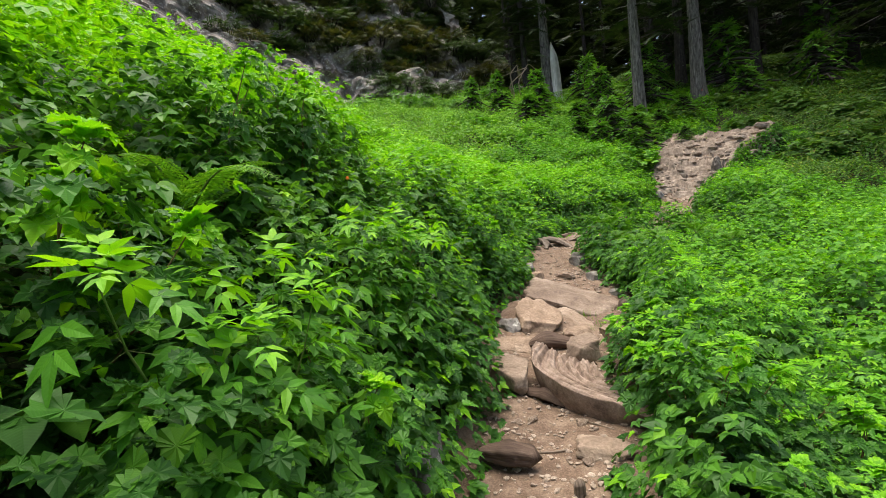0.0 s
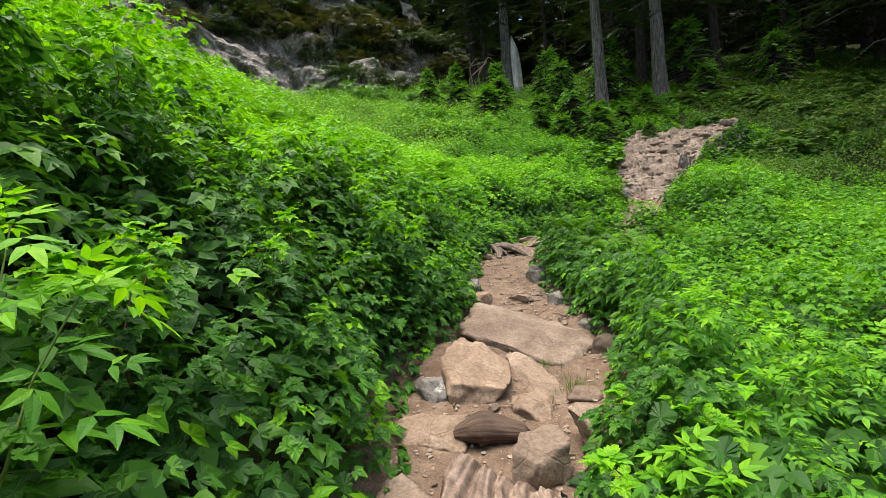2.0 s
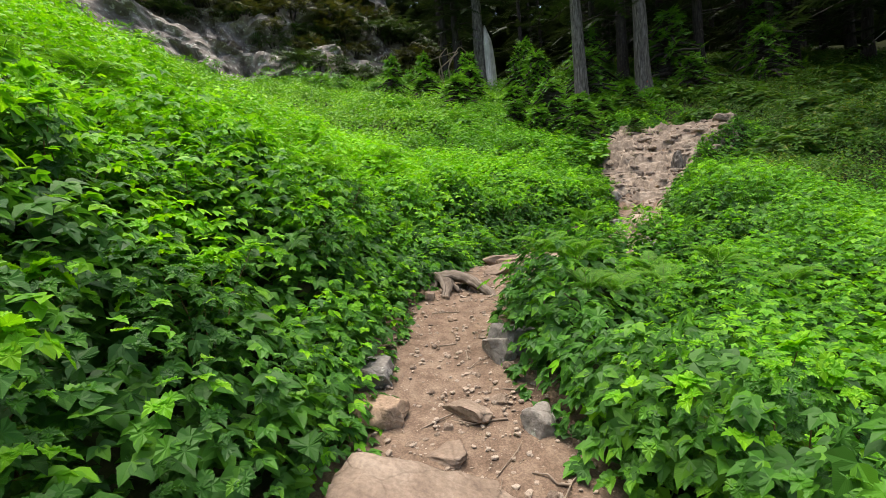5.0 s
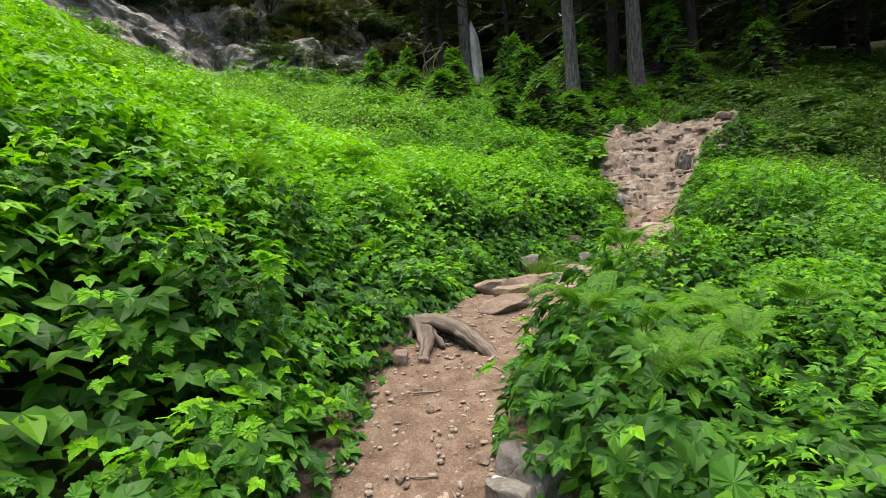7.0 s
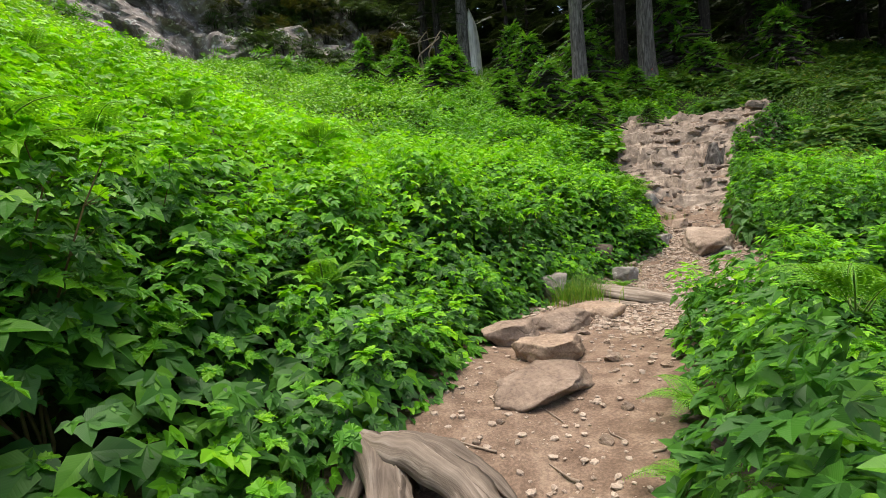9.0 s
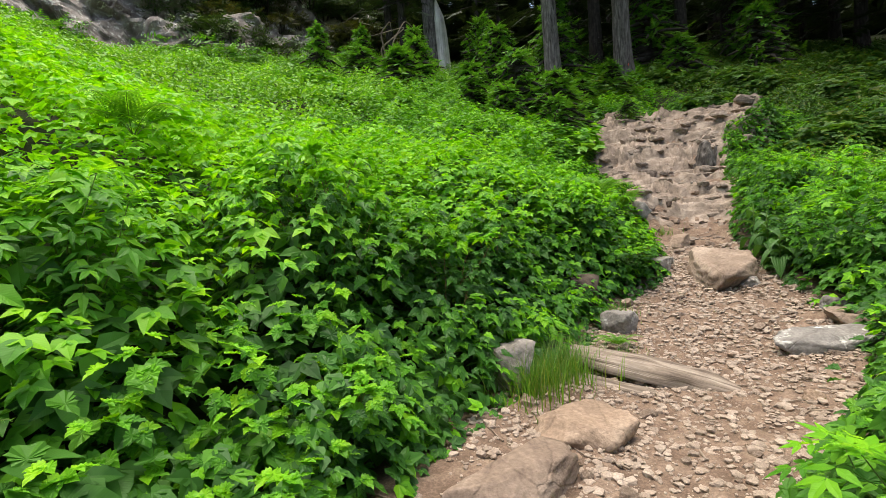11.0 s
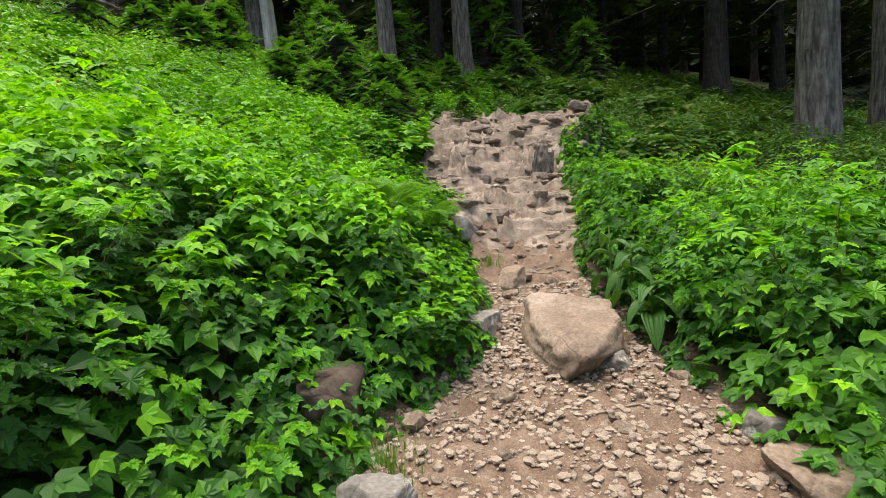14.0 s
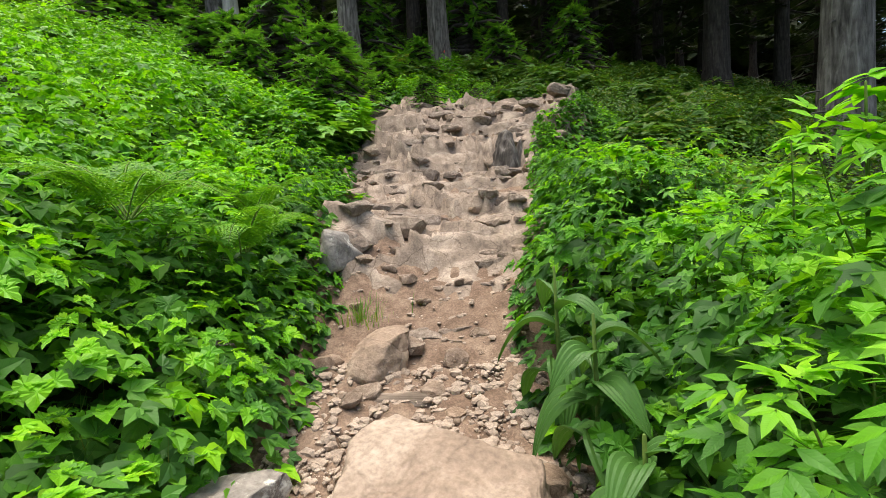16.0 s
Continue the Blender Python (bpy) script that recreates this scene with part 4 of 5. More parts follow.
        ob.matrix_basis = pose(px, py, z[kk * nl + ll] - sz * 0.12, r.uniform(-8, 8), r.uniform(-8, 8), -40 + r.gauss(0, 25)) @ Matrix.Diagonal((sz, sz, sz * 0.75, 1))


ledges()


# ---------------------------------------------------------------- roots, logs, sticks
def curved_root():
    """The split root that curls round a stone: ridged like a shell."""
    nu, nv = 70, 110
    cx, cy = 1.62, 4.4
    v, z0 = [], gz(1.2, 4.0)
    for i in range(nu):
        s = i / (nu - 1)
        a = radians(150 + 112 * s)
        rad = 0.74 + 0.46 * s
        for j in range(nv):
            k = j / (nv - 1)
            q = min(k / 0.8, 1.0)
            r = rad * (0.3 + 0.7 * q) + 0.03 * noise.noise(Vector((s * 4, k * 3, 0)))
            body = 0.02 + 0.36 * q ** 1.5 * (1 - 0.6 * s) + 0.14 * (1 - s) * (1 - q)
            ridge = -0.045 * abs(math.sin(q * 17 + 2.4 * noise.noise(Vector((s * 3, q * 2, 5))))) ** 6 - 0.02 * abs(math.sin(q * 43 + 3 * noise.noise(Vector((s * 4, q * 3, 9))))) ** 4 + 0.014 * noise.noise(Vector((s * 5, q * 30, 2)))
            z = body + ridge
            if k > 0.8:
                e = (k - 0.8) / 0.2
                z = body * (1 - e) - 0.12 * e
                r -= 0.10 * e * e
            taper = min(1.0, s * 9, (1 - s) * 7)
            v.append((cx + r * math.cos(a), cy + r * math.sin(a) * 1.02, z0 + z * (0.35 + 0.65 * taper)))
    i, j = np.meshgrid(np.arange(nu - 1), np.arange(nv - 1), indexing="ij")
    q = np.stack([i * nv + j, i * nv + j + 1, (i + 1) * nv + j + 1, (i + 1) * nv + j], -1).reshape(-1, 4)
    me = mesh_np("curved_root", np.array(v), q[:, ::-1], [ROOT_WOOD_FLAT])
    tagged(new("curved_root", me), "weathered curling root with deep grain ridges beside the trail", "root")


def grain_material(name, c):
    m, n, l, b = material(name, 0.85, 0.2)
    a, f = noise_node(n, l, 9, 6, coords(n), 0.65), noise_node(n, l, 60, 4, coords(n))
    col = ramp(n, l, a.outputs[0], [(0.3, c[0]), (0.5, c[1]), (0.72, c[2])]).outputs[0]
    col = mixc(n, l, col, ramp(n, l, f.outputs[0], [(0.3, (0.65, 0.63, 0.6)), (0.7, (1.2, 1.18, 1.15))]).outputs[0], 0.7, "MULTIPLY")
    l.new(col, b.inputs["Base Color"])
    bump(n, l, b, f.outputs[0], 0.6, 0.008)
    return m


ROOT_WOOD_FLAT = grain_material("split_root_wood", ((0.12, 0.085, 0.065), (0.25, 0.185, 0.145), (0.38, 0.30, 0.25)))
curved_root()


def limb(points, radii, sides=14, grain=0.25, seed=0):
    """A weathered limb with lengthwise furrows, bent through the points."""
    p = np.array(points, float)
    t = np.linspace(0, 1, len(p))
    k = np.linspace(0, 1, 10 * len(p))
    q = np.stack([np.interp(k, t, p[:, c]) for c in range(3)], 1)
    for _ in range(6):
        q[1:-1] = (q[:-2] + q[2:] + 2 * q[1:-1]) / 4
    r = np.interp(k, t, radii)
    v, f, u = tube(q, r, sides)
    n = len(q)
    th = np.arange(sides)
    fur = 1 + grain * (hash2(th, np.zeros(sides), seed) - 0.5) * 2
    fur = fur[None] * (1 + 0.2 * np.stack([vnoise(k * 9, np.full(n, th_ * 1.7), seed) for th_ in th], 1))
    vv = v[:-1].reshape(n, sides, 3)
    vv = q[:, None] + (vv - q[:, None]) * fur[..., None]
    v[:-1] = vv.reshape(-1, 3)
    ln = np.r_[0, np.cumsum(np.linalg.norm(np.diff(q, axis=0), axis=1))]
    u = np.concatenate([np.stack(np.meshgrid(ln, np.abs(th / sides - 0.5) * 6.3 * np.mean(r), indexing="ij")[::-1], -1).reshape(-1, 2), [(0, ln[-1])]])
    return v, f, u


def forked_root():
    z = gz(2.6, 11.0)
    arms = [limb([(2.32, 11.25, z + 0.26), (2.42, 11.1, z + 0.2), (2.44, 10.85, z + 0.1), (2.38, 10.6, z - 0.06)], (0.04, 0.075, 0.06, 0.035), grain=0.45, seed=1),
            limb([(2.42, 11.2, z + 0.2), (2.58, 11.05, z + 0.22), (2.72, 10.85, z + 0.16), (2.84, 10.6, z + 0.0), (2.9, 10.45, z - 0.1)], (0.07, 0.085, 0.075, 0.055, 0.03), grain=0.45, seed=2),
            limb([(2.5, 11.15, z + 0.2), (2.65, 11.12, z + 0.16), (2.82, 11.0, z + 0.05), (2.9, 10.9, z - 0.05)], (0.06, 0.07, 0.05, 0.02), grain=0.45, seed=3),
            limb([(2.3, 11.3, z + 0.3), (2.36, 11.18, z + 0.2), (2.3, 11.0, z + 0.05), (2.22, 10.9, z - 0.05)], (0.03, 0.05, 0.035, 0.02), grain=0.45, seed=4),
            limb([(2.52, 11.1, z + 0.24), (2.5, 10.95, z + 0.14), (2.56, 10.78, z + 0.02)], (0.04, 0.045, 0.02), grain=0.45, seed=6)]
    root = new("forked_root")
    root.matrix_basis = pose(2.5, 11.0, z)
    for v, t, u in arms:
        v = (v - np.array((2.5, 11.0, z))) * np.array((1.1, 1.1, 0.72))
        v += 0.025 * np.stack([vnoise(v[:, 0] * 14, v[:, 1] * 14 + v[:, 2] * 9, c) for c in (1, 2, 3)], 1)
        part("limb", mesh_np("limb", v, t, [ROOT_WOOD], u), root)
    tagged(root, "grey weathered forked root arching over the soil", "root")


def log(name, label, pts, radii, seed=0, flat=0.55, mat=None):
    v, t, u = limb(pts, radii, 18, 0.22, seed)
    zc = np.interp(v[:, 1], *zip(*sorted((p[1], p[2]) for p in pts)))
    v[:, 2] = zc + (v[:, 2] - zc) * flat
    tagged(new(name, mesh_np(name, v, t, [mat or LOG_WOOD], u)), label, "log")


forked_root()
log("half_buried_log", "bleached split log half buried in gravel", [(5.38, 15.25, 0.58), (5.65, 14.9, 0.52), (5.92, 14.6, 0.47), (6.18, 14.3, 0.42), (6.42, 14.05, 0.35)], (0.1, 0.17, 0.2, 0.17, 0.07), 4, 0.4)
log("half_buried_log", "thin bleached log edge sunk in the soil", [(5.12, 14.95, 0.49), (5.38, 14.6, 0.46), (5.65, 14.3, 0.42), (5.9, 14.05, 0.36)], (0.07, 0.12, 0.12, 0.05), 5, 0.35)
log("wood_chunk", "dark broken wood chunk on the soil", [(0.12, 3.08, -0.12), (0.3, 3.0, -0.09), (0.45, 2.96, -0.12)], (0.05, 0.09, 0.07), 6, 0.8, DARK_WOOD)
log("wood_chunk", "dark split wood under the slab", [(0.9, 5.32, -0.06), (1.1, 5.28, -0.01), (1.36, 5.22, -0.06)], (0.05, 0.13, 0.07), 7, 0.8, DARK_WOOD)
log("wood_chunk", "small dark root knot beside the trail", [(0.62, 4.05, -0.12), (0.76, 3.9, -0.09), (0.9, 3.75, -0.14)], (0.04, 0.07, 0.04), 8, 0.8, DARK_WOOD)
log("root_piece", "bent root piece lying on the gravel", [(8.62, 17.5, 0.98), (8.72, 17.36, 0.95), (8.9, 17.25, 0.95), (9.08, 17.18, 0.92)], (0.03, 0.05, 0.045, 0.015), 9, 0.9)


def stub():
    v, t, u = limb([(0.66, 2.62, gz(0.66, 2.62) - 0.05), (0.66, 2.62, gz(0.66, 2.62) + 0.07)], (0.036, 0.034), 12, 0.05, 3)
    tagged(new("root_stub", mesh_np("root_stub", v, t, [LOG_WOOD], u)), "short cut root stub in the soil", "root")


def stump():
    x, y = 13.2, 21.75
    z = gz(x, y)
    arms = [limb([(x, y, z - 0.2), (x + 0.02, y, z + 0.3), (x + 0.08, y + 0.05, z + 0.72)], (0.26, 0.2, 0.1), 16, 0.35, 4),
            limb([(x + 0.15, y, z - 0.1), (x + 0.32, y, z + 0.2), (x + 0.38, y, z + 0.6)], (0.14, 0.12, 0.03), 12, 0.3, 5)]
    v, t, u = join(arms)
    tagged(new("burnt_stump", mesh_np("burnt_stump", v, t, [BARK_DARK_GREY])), "grey charred stump at the trail's edge", "stump")


BARK_DARK_GREY = wood_material("charred_wood", ((0.025, 0.02, 0.018), (0.10, 0.088, 0.078), (0.24, 0.22, 0.2)), bark=True)
stub()
stump()
for i in range(95):
    r = random.Random(60 + i)
    k = r.randrange(70, 24 * 18)
    off = r.uniform(-1.1, 1.1) * TC[k, 3]
    tx, ty = TC[k + 1, 0] - TC[k, 0], TC[k + 1, 1] - TC[k, 1]
    ln = math.hypot(tx, ty)
    px, py, a, half = TC[k, 0] - off * ty / ln, TC[k, 1] + off * tx / ln, r.uniform(0, 3.14), r.uniform(0.06, 0.2)
    pts = [(px + q * half * math.cos(a) + r.gauss(0, 0.012), py + q * half * math.sin(a) + r.gauss(0, 0.012), gz(px + q * half * math.cos(a), py + q * half * math.sin(a)) + 0.008) for q in (-1, -0.4, 0.3, 1)]
    v, t, u = tube(pts, np.array((1, 0.9, 0.7, 0.4)) * r.uniform(0.004, 0.009), 5)
    tagged(new("twig", mesh_np("twig", v, t, [TWIG])), "dry brown twig lying on the trail", "twig", "twigs on the trail")


# ---------------------------------------------------------------- ferns, false hellebore, grass
def frond_mesh(seed, length=0.7):
    r = np.random.default_rng(seed)
    k = np.linspace(0, 1, 9)
    pts = np.stack([0 * k, length * (k * 0.75 + 0.1 * k ** 2), length * (0.85 * k - 0.7 * k ** 2.2)], 1)
    stem = tube(pts, 0.004 * (1 - 0.8 * k) + 0.0008, 4)
    pos, nrm, head, sz = [], [], [], []
    for i in range(26):
        t = 0.14 + 0.86 * i / 25
        p = np.array([np.interp(t, k, pts[:, c]) for c in range(3)])
        p2 = np.array([np.interp(min(t + 0.04, 1), k, pts[:, c]) for c in range(3)])
        d = (p2 - p) / (np.linalg.norm(p2 - p) + 1e-9) if t < 0.97 else np.array((0, 0.9, -0.4))
        ln = length * 0.26 * min(1.0, (t - 0.02) * 4) * (1.06 - t) ** 0.75
        for sgn in (-1, 1):
            h = np.array((sgn, 0, 0)) + 0.45 * d + (0, 0, -0.15)
            up = np.cross(np.array((1.0, 0, 0)), d)
            for m in range(4):  # leaflets along the side rib
                f = m / 4
                for s2 in (-1, 1):
                    q = p + h / np.linalg.norm(h) * ln * (f + 0.06)
                    hd = h / np.linalg.norm(h) * 0.9 + s2 * d * 0.75
                    pos.append(q); head.append(hd); nrm.append(up + r.normal(0, 0.1, 3)); sz.append(ln * 0.4 * (1 - 0.6 * f))
    slim = (SIMPLE[0] * np.array((0.5, 1, 1)), SIMPLE[1], SIMPLE[2])
    lv = scatter(slim, np.array(pos), np.array(nrm), np.array(head), np.array(sz))
    v, t, u = join([stem, lv])
    mi = np.concatenate([np.zeros(len(stem[1]), int), np.ones(len(lv[1]), int)])
    return mesh_np("frond", v, t, [STALK_GREEN, LEAF_FERN], u, mi)


FRONDS = [frond_mesh(i) for i in range(3)]


def fern(x, y, size, n=8, seed=0, lift=0.0):
    r = random.Random(seed)
    root = tagged(new("lady_fern"), "bright green lady fern with arching feathery fronds", "fern", "lady ferns beside the trail")
    root.matrix_basis = pose(x, y, gz(x, y) + lift, 0, 0, r.uniform(0, 360))
    for i in range(n):
        ob = part("frond", FRONDS[i % 3], root)
        s = size * r.uniform(0.75, 1.15)
        ob.matrix_basis = pose(0.02 * math.cos(i), 0.02 * math.sin(i), 0, r.uniform(-4, 22), r.uniform(-6, 6), 360 * i / n + r.uniform(-15, 15)) @ Matrix.Diagonal((s, s, s, 1))


def fern_at(fx, fy, fs, i):
    rise = float(canopy(np.array([fx]), np.array([fy]))[0]) - gz(fx, fy)
    fern(fx, fy, fs, 9, 200 + i, max(0.0, rise - (0.12 if fx > 2.5 else 0.4) * fs))


spots = [(3.05, 8.95, 0.7), (3.2, 9.35, 0.7), (8.25, 18.35, 1.0), (7.7, 18.1, 1.1), (8.5, 19.2, 1.0), (-1.4, 2.6, 1.2), (6.1, 15.3, 0.4)]
fr = random.Random(11)
for i in range(13):
    spots.append((3.9 + fr.gauss(0, 0.7), 9.95 + fr.gauss(0, 0.75), fr.uniform(0.6, 0.85)))
for i in range(12):
    spots.append((fr.uniform(-2.5, 2.2), fr.uniform(10.5, 16.5), fr.uniform(0.86, 1.1)))
for i, (fx, fy) in enumerate(((2.95, 9.55), (3.12, 9.95), (3.4, 10.25), (3.62, 10.6), (2.85, 9.15), (3.95, 11.0))):
    fern(fx, fy, 0.5 + 0.05 * (i % 3), 10, 240 + i)
for i, (fx, fy, fs) in enumerate(spots):
    if dist(np.array([fx]), np.array([fy]))[0] > 0.4 or fs < 0.5:
        fern_at(fx, fy, fs, i)


def hellebore_leaf(seed):
    """A broad pleated leaf that arches over."""
    nu, nv = 14, 13
    v, u = [], []
    for i in range(nu):
        k = i / (nu - 1)
        w = 0.105 * math.sin(math.pi * min(1, k * 0.93 + 0.07)) ** 0.75
        for j in range(nv):
            s = 2 * j / (nv - 1) - 1
            v.append((s * w, 0.40 * (k - 0.18 * k * k), 0.22 * k - 0.52 * k ** 2.3 - 0.05 * (1 - abs(s)) + 0.011 * (j % 2)))
            u.append((s * 0.5, k))
    i, j = np.meshgrid(np.arange(nu - 1), np.arange(nv - 1), indexing="ij")
    q = np.stack([i * nv + j, (i + 1) * nv + j, (i + 1) * nv + j + 1, i * nv + j + 1], -1).reshape(-1, 4)
    return mesh_np("leaf", np.array(v), q, [LEAF_BROAD], np.array(u), smooth=False)


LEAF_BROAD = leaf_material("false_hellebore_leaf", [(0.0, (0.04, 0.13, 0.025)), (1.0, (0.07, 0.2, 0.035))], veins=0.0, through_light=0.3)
BROAD = hellebore_leaf(1)


def hellebore(x, y, z, h, n, seed):
    r = random.Random(seed)
    root = tagged(new("false_hellebore"), "false hellebore with broad pleated arching leaves", "plant", "false hellebore beside the boulder")
    root.matrix_basis = pose(x, y, z)
    v, t, u = tube([(0, 0, 0), (0.01, 0, h * 0.5), (-0.01, -0.01, h)], (0.012, 0.01, 0.006), 7)
    part("stem", mesh_np("stem", v, t, [STALK_GREEN]), root)
    for i in range(n):
        k = i / n
        ob = part("leaf", BROAD, root)
        s = r.uniform(0.6, 0.85) * (1.1 - 0.4 * k)
        ob.matrix_basis = pose(0, 0, h * (0.35 + 0.62 * k), 25 * k + r.uniform(-12, 8), r.uniform(-10, 10), 137 * i + r.uniform(-20, 20)) @ Matrix.Diagonal((s, s, s, 1))


hellebore(9.08, 16.3, gz(9.08, 16.3), 0.72, 8, 1)
hellebore(8.95, 16.02, gz(8.95, 16.02), 0.5, 8, 2)
hellebore(9.3, 16.7, gz(9.3, 16.7), 0.75, 6, 3)


def tall_herb(x, y, h):
    root = tagged(new("tall_herb"), "tall herb stalk with whorls of toothed leaves", "plant")
    root.matrix_basis = pose(x, y, gz(x, y))
    v, t, u = tube([(0, 0, 0), (0.03, 0, h * 0.5), (0, 0.02, h)], (0.012, 0.009, 0.004), 6)
    part("stem", mesh_np("stem", v, t, [STALK_GREEN]), root)
    pos, nrm, head, sz = [], [], [], []
    for lv in (0.55, 0.72, 0.86, 0.97):
        for i in range(9):
            a = i * 0.7 + lv * 5
            pos.append((0.02 + 0.05 * math.cos(a), 0.05 * math.sin(a), h * lv + 0.01 * i)); head.append((math.cos(a), math.sin(a), -0.1)); nrm.append((0.2 * math.cos(a), 0.2 * math.sin(a), 1)); sz.append(0.19 * (1.25 - lv * 0.7))
    v, t, u = scatter(TRIO, np.array(pos, float), np.array(nrm, float), np.array(head, float), np.array(sz))
    part("leaves", mesh_np("leaves", v, t, [LEAF_YOUNG_LIT], u), root)


tall_herb(9.93, 15.82, 1.68)
tall_herb(10.6, 16.3, 1.45)
tall_herb(10.3, 15.2, 1.5)


def grass_tuft(x, y, n, h, spread, seed):
    r = np.random.default_rng(seed)
    vs, ts, us, o = [], [], [], 0
    for i in range(n):
        a, q = r.uniform(0, 6.28), abs(r.normal(0, spread))
        bx, by, ln, bend = q * math.cos(a), q * math.sin(a), h * r.uniform(0.5, 1.1), r.uniform(0.1, 0.7)
        d = np.array((math.cos(a + r.normal(0, 0.8)), math.sin(a + r.normal(0, 0.8)), 0))
        side = np.array((-d[1], d[0], 0)) * 0.004
        for k in (0, 0.4, 0.75, 1):
            c = np.array((bx, by, 0)) + d * ln * bend * k * k + (0, 0, ln * (k - 0.35 * bend * k * k))
            vs += [c - side * (1 - k), c + side * (1.02 - k)]
            us += [(-0.1, k), (0.1, k)]
        for k in range(3):
            ts += [(o + 2 * k, o + 2 * k + 1, o + 2 * k + 3), (o + 2 * k, o + 2 * k + 3, o + 2 * k + 2)]
        o += 8
    ob = new("grass_tuft", mesh_np("grass_tuft", np.array(vs), np.array(ts), [LEAF_GRASS], np.array(us)))
    ob.matrix_basis = pose(x, y, gz(x, y) - 0.01)
    tagged(ob, "tuft of long green grass beside the trail", "grass", "grass tufts beside the trail", kind="stuff")


for i, (qx, qy, qn, qh) in enumerate([(5.0, 14.55, 420, 0.4), (5.3, 14.75, 320, 0.36), (4.75, 14.35, 300, 0.4), (5.05, 15.1, 300, 0.5), (5.6, 15.35, 150, 0.2), (6.0, 15.05, 90, 0.12), (7.3, 17.3, 200, 0.5), (2.05, 11.25, 140, 0.22), (8.0, 17.7, 160, 0.3), (6.6, 16.0, 150, 0.2), (1.9, 6.45, 60, 0.12), (2.05, 5.95, 120, 0.2), (8.9, 18.1, 90, 0.2), (14.6, 26.6, 300, 0.5), (15.3, 26.2, 200, 0.35)]):
    grass_tuft(qx, qy, qn, qh, 0.1 + qh * 0.2, 70 + i)


def berry(x, y, z):
    bm = bmesh.new()
    for i in range(22):
        a, h = i * 2.4, (i + 0.5) / 22
        q = math.sqrt(max(0, 1 - (2 * h - 1) ** 2)) * 0.008
        bmesh.ops.create_icosphere(bm, subdivisions=1, radius=0.0034, matrix=Matrix.Translation((q * math.cos(a), q * math.sin(a), (2 * h - 1) * 0.009)))
    me = bpy.data.meshes.new("salmonberry")
    bm.to_mesh(me)
    bm.free()
    me.materials.append(BERRY)
    ob = new("salmonberry", me)
    ob.matrix_basis = pose(x, y, z)
    tagged(ob, "ripe orange berry hanging among the bramble leaves", "berry", "ripe orange berries")


BERRY, bn, bl, bb = material("orange_berry", 0.3, 0.5)
bl.new(ramp(bn, bl, noise_node(bn, bl, 40, 2, coords(bn)).outputs[0], [(0.3, (0.5, 0.1, 0.01)), (0.7, (0.7, 0.2, 0.02))]).outputs[0], bb.inputs["Base Color"])
for bx, by in ((-0.55, 2.9), (5.2, 17.6), (0.2, 7.3)):
    berry(bx, by, float(canopy(np.array([bx]), np.array([by]))[0]) + 0.02)


# ---------------------------------------------------------------- cliff
def cliff():
    line = np.array([(-44, 33), (-26, 38.5), (-16, 40.5), (-9, 41.5), (-3, 43), (2, 45.5), (7, 48.5), (11, 52), (13, 60)], float)
    nu, nv = 340, 110
    k = np.linspace(0, len(line) - 1, nu)
    bx, by = np.interp(k, range(len(line)), line[:, 0]), np.interp(k, range(len(line)), line[:, 1])
    d = np.stack([np.gradient(bx), np.gradient(by)], 1)
    d /= np.linalg.norm(d, axis=1, keepdims=True)
    base = ground(bx, by) - 1.0
    h = np.linspace(0, 1, nv)
    top = 20 - 3.0 * sstep(4, 9, k)
    hh = h[None] * top[:, None]
    u = np.cumsum(np.r_[0, np.hypot(np.diff(bx), np.diff(by))])[:, None] + 0 * hh
    back = 0.42 * hh + 2.2 * np.floor(hh / 4.5 + 0.5 * vnoise(u / 6, hh / 6, 51)) * 0.55
    big = 3.0 * vnoise(u / 5, hh / 4, 52) + 2.0 * vnoise(u / 1.8, hh / 1.5, 53) + 1.0 * vnoise(u / 0.8, hh / 0.6, 54) + 0.5 * vnoise(u / 0.35, hh / 0.3, 57)
    crag = np.abs(vnoise(u / 2.4 + 0.3 * hh, hh / 3.4, 55)) * 2.2
    back = back + big + crag
    x, y = bx[:, None] - d[:, 1:2] * back, by[:, None] + d[:, 0:1] * back
    z = base[:, None] + hh + 0.5 * vnoise(u / 1.1, hh / 1.1, 56)
    i, j = np.meshgrid(np.arange(nu - 1), np.arange(nv - 1), indexing="ij")
    q = np.stack([i * nv + j, (i + 1) * nv + j, (i + 1) * nv + j + 1, i * nv + j + 1], -1).reshape(-1, 4)
    me = mesh_np("cliff", np.stack([x.ravel(), y.ravel(), z.ravel()], 1), q, [ROCK_CLIFF], smooth=False)
    global CLIFF
    CLIFF = (x, y, z)
    tagged(new("cliff", me), "craggy grey cliff with pale lichen and dark cracks", "cliff", kind="structure")


cliff()


# ---------------------------------------------------------------- conifers
def spray_shape(pairs=6, width=0.36):
    v, t, u = [], [], []
    for i in range(pairs):
        k = 0.05 + 0.9 * i / pairs
        w = width * (1.05 - k)
        for s in (-1, 1):
            o = len(v)
            v += [(0, k, -0.1 * k * k), (s * w, k + 0.22 * w + 0.08, -0.1 * k * k - 0.10 * w), (0, k + 0.15, -0.1 * (k + 0.1) ** 2)]
            u += [(0, k), (s * 0.3, k), (0, k + 0.1)]
            t.append((o, o + 1, o + 2))
    return np.array(v, float), np.array(t), np.array(u, float)


SPRAY, SPRAY_BIG, SPRAY_SMALL = spray_shape(), spray_shape(8, 0.3), spray_shape(4, 0.4)


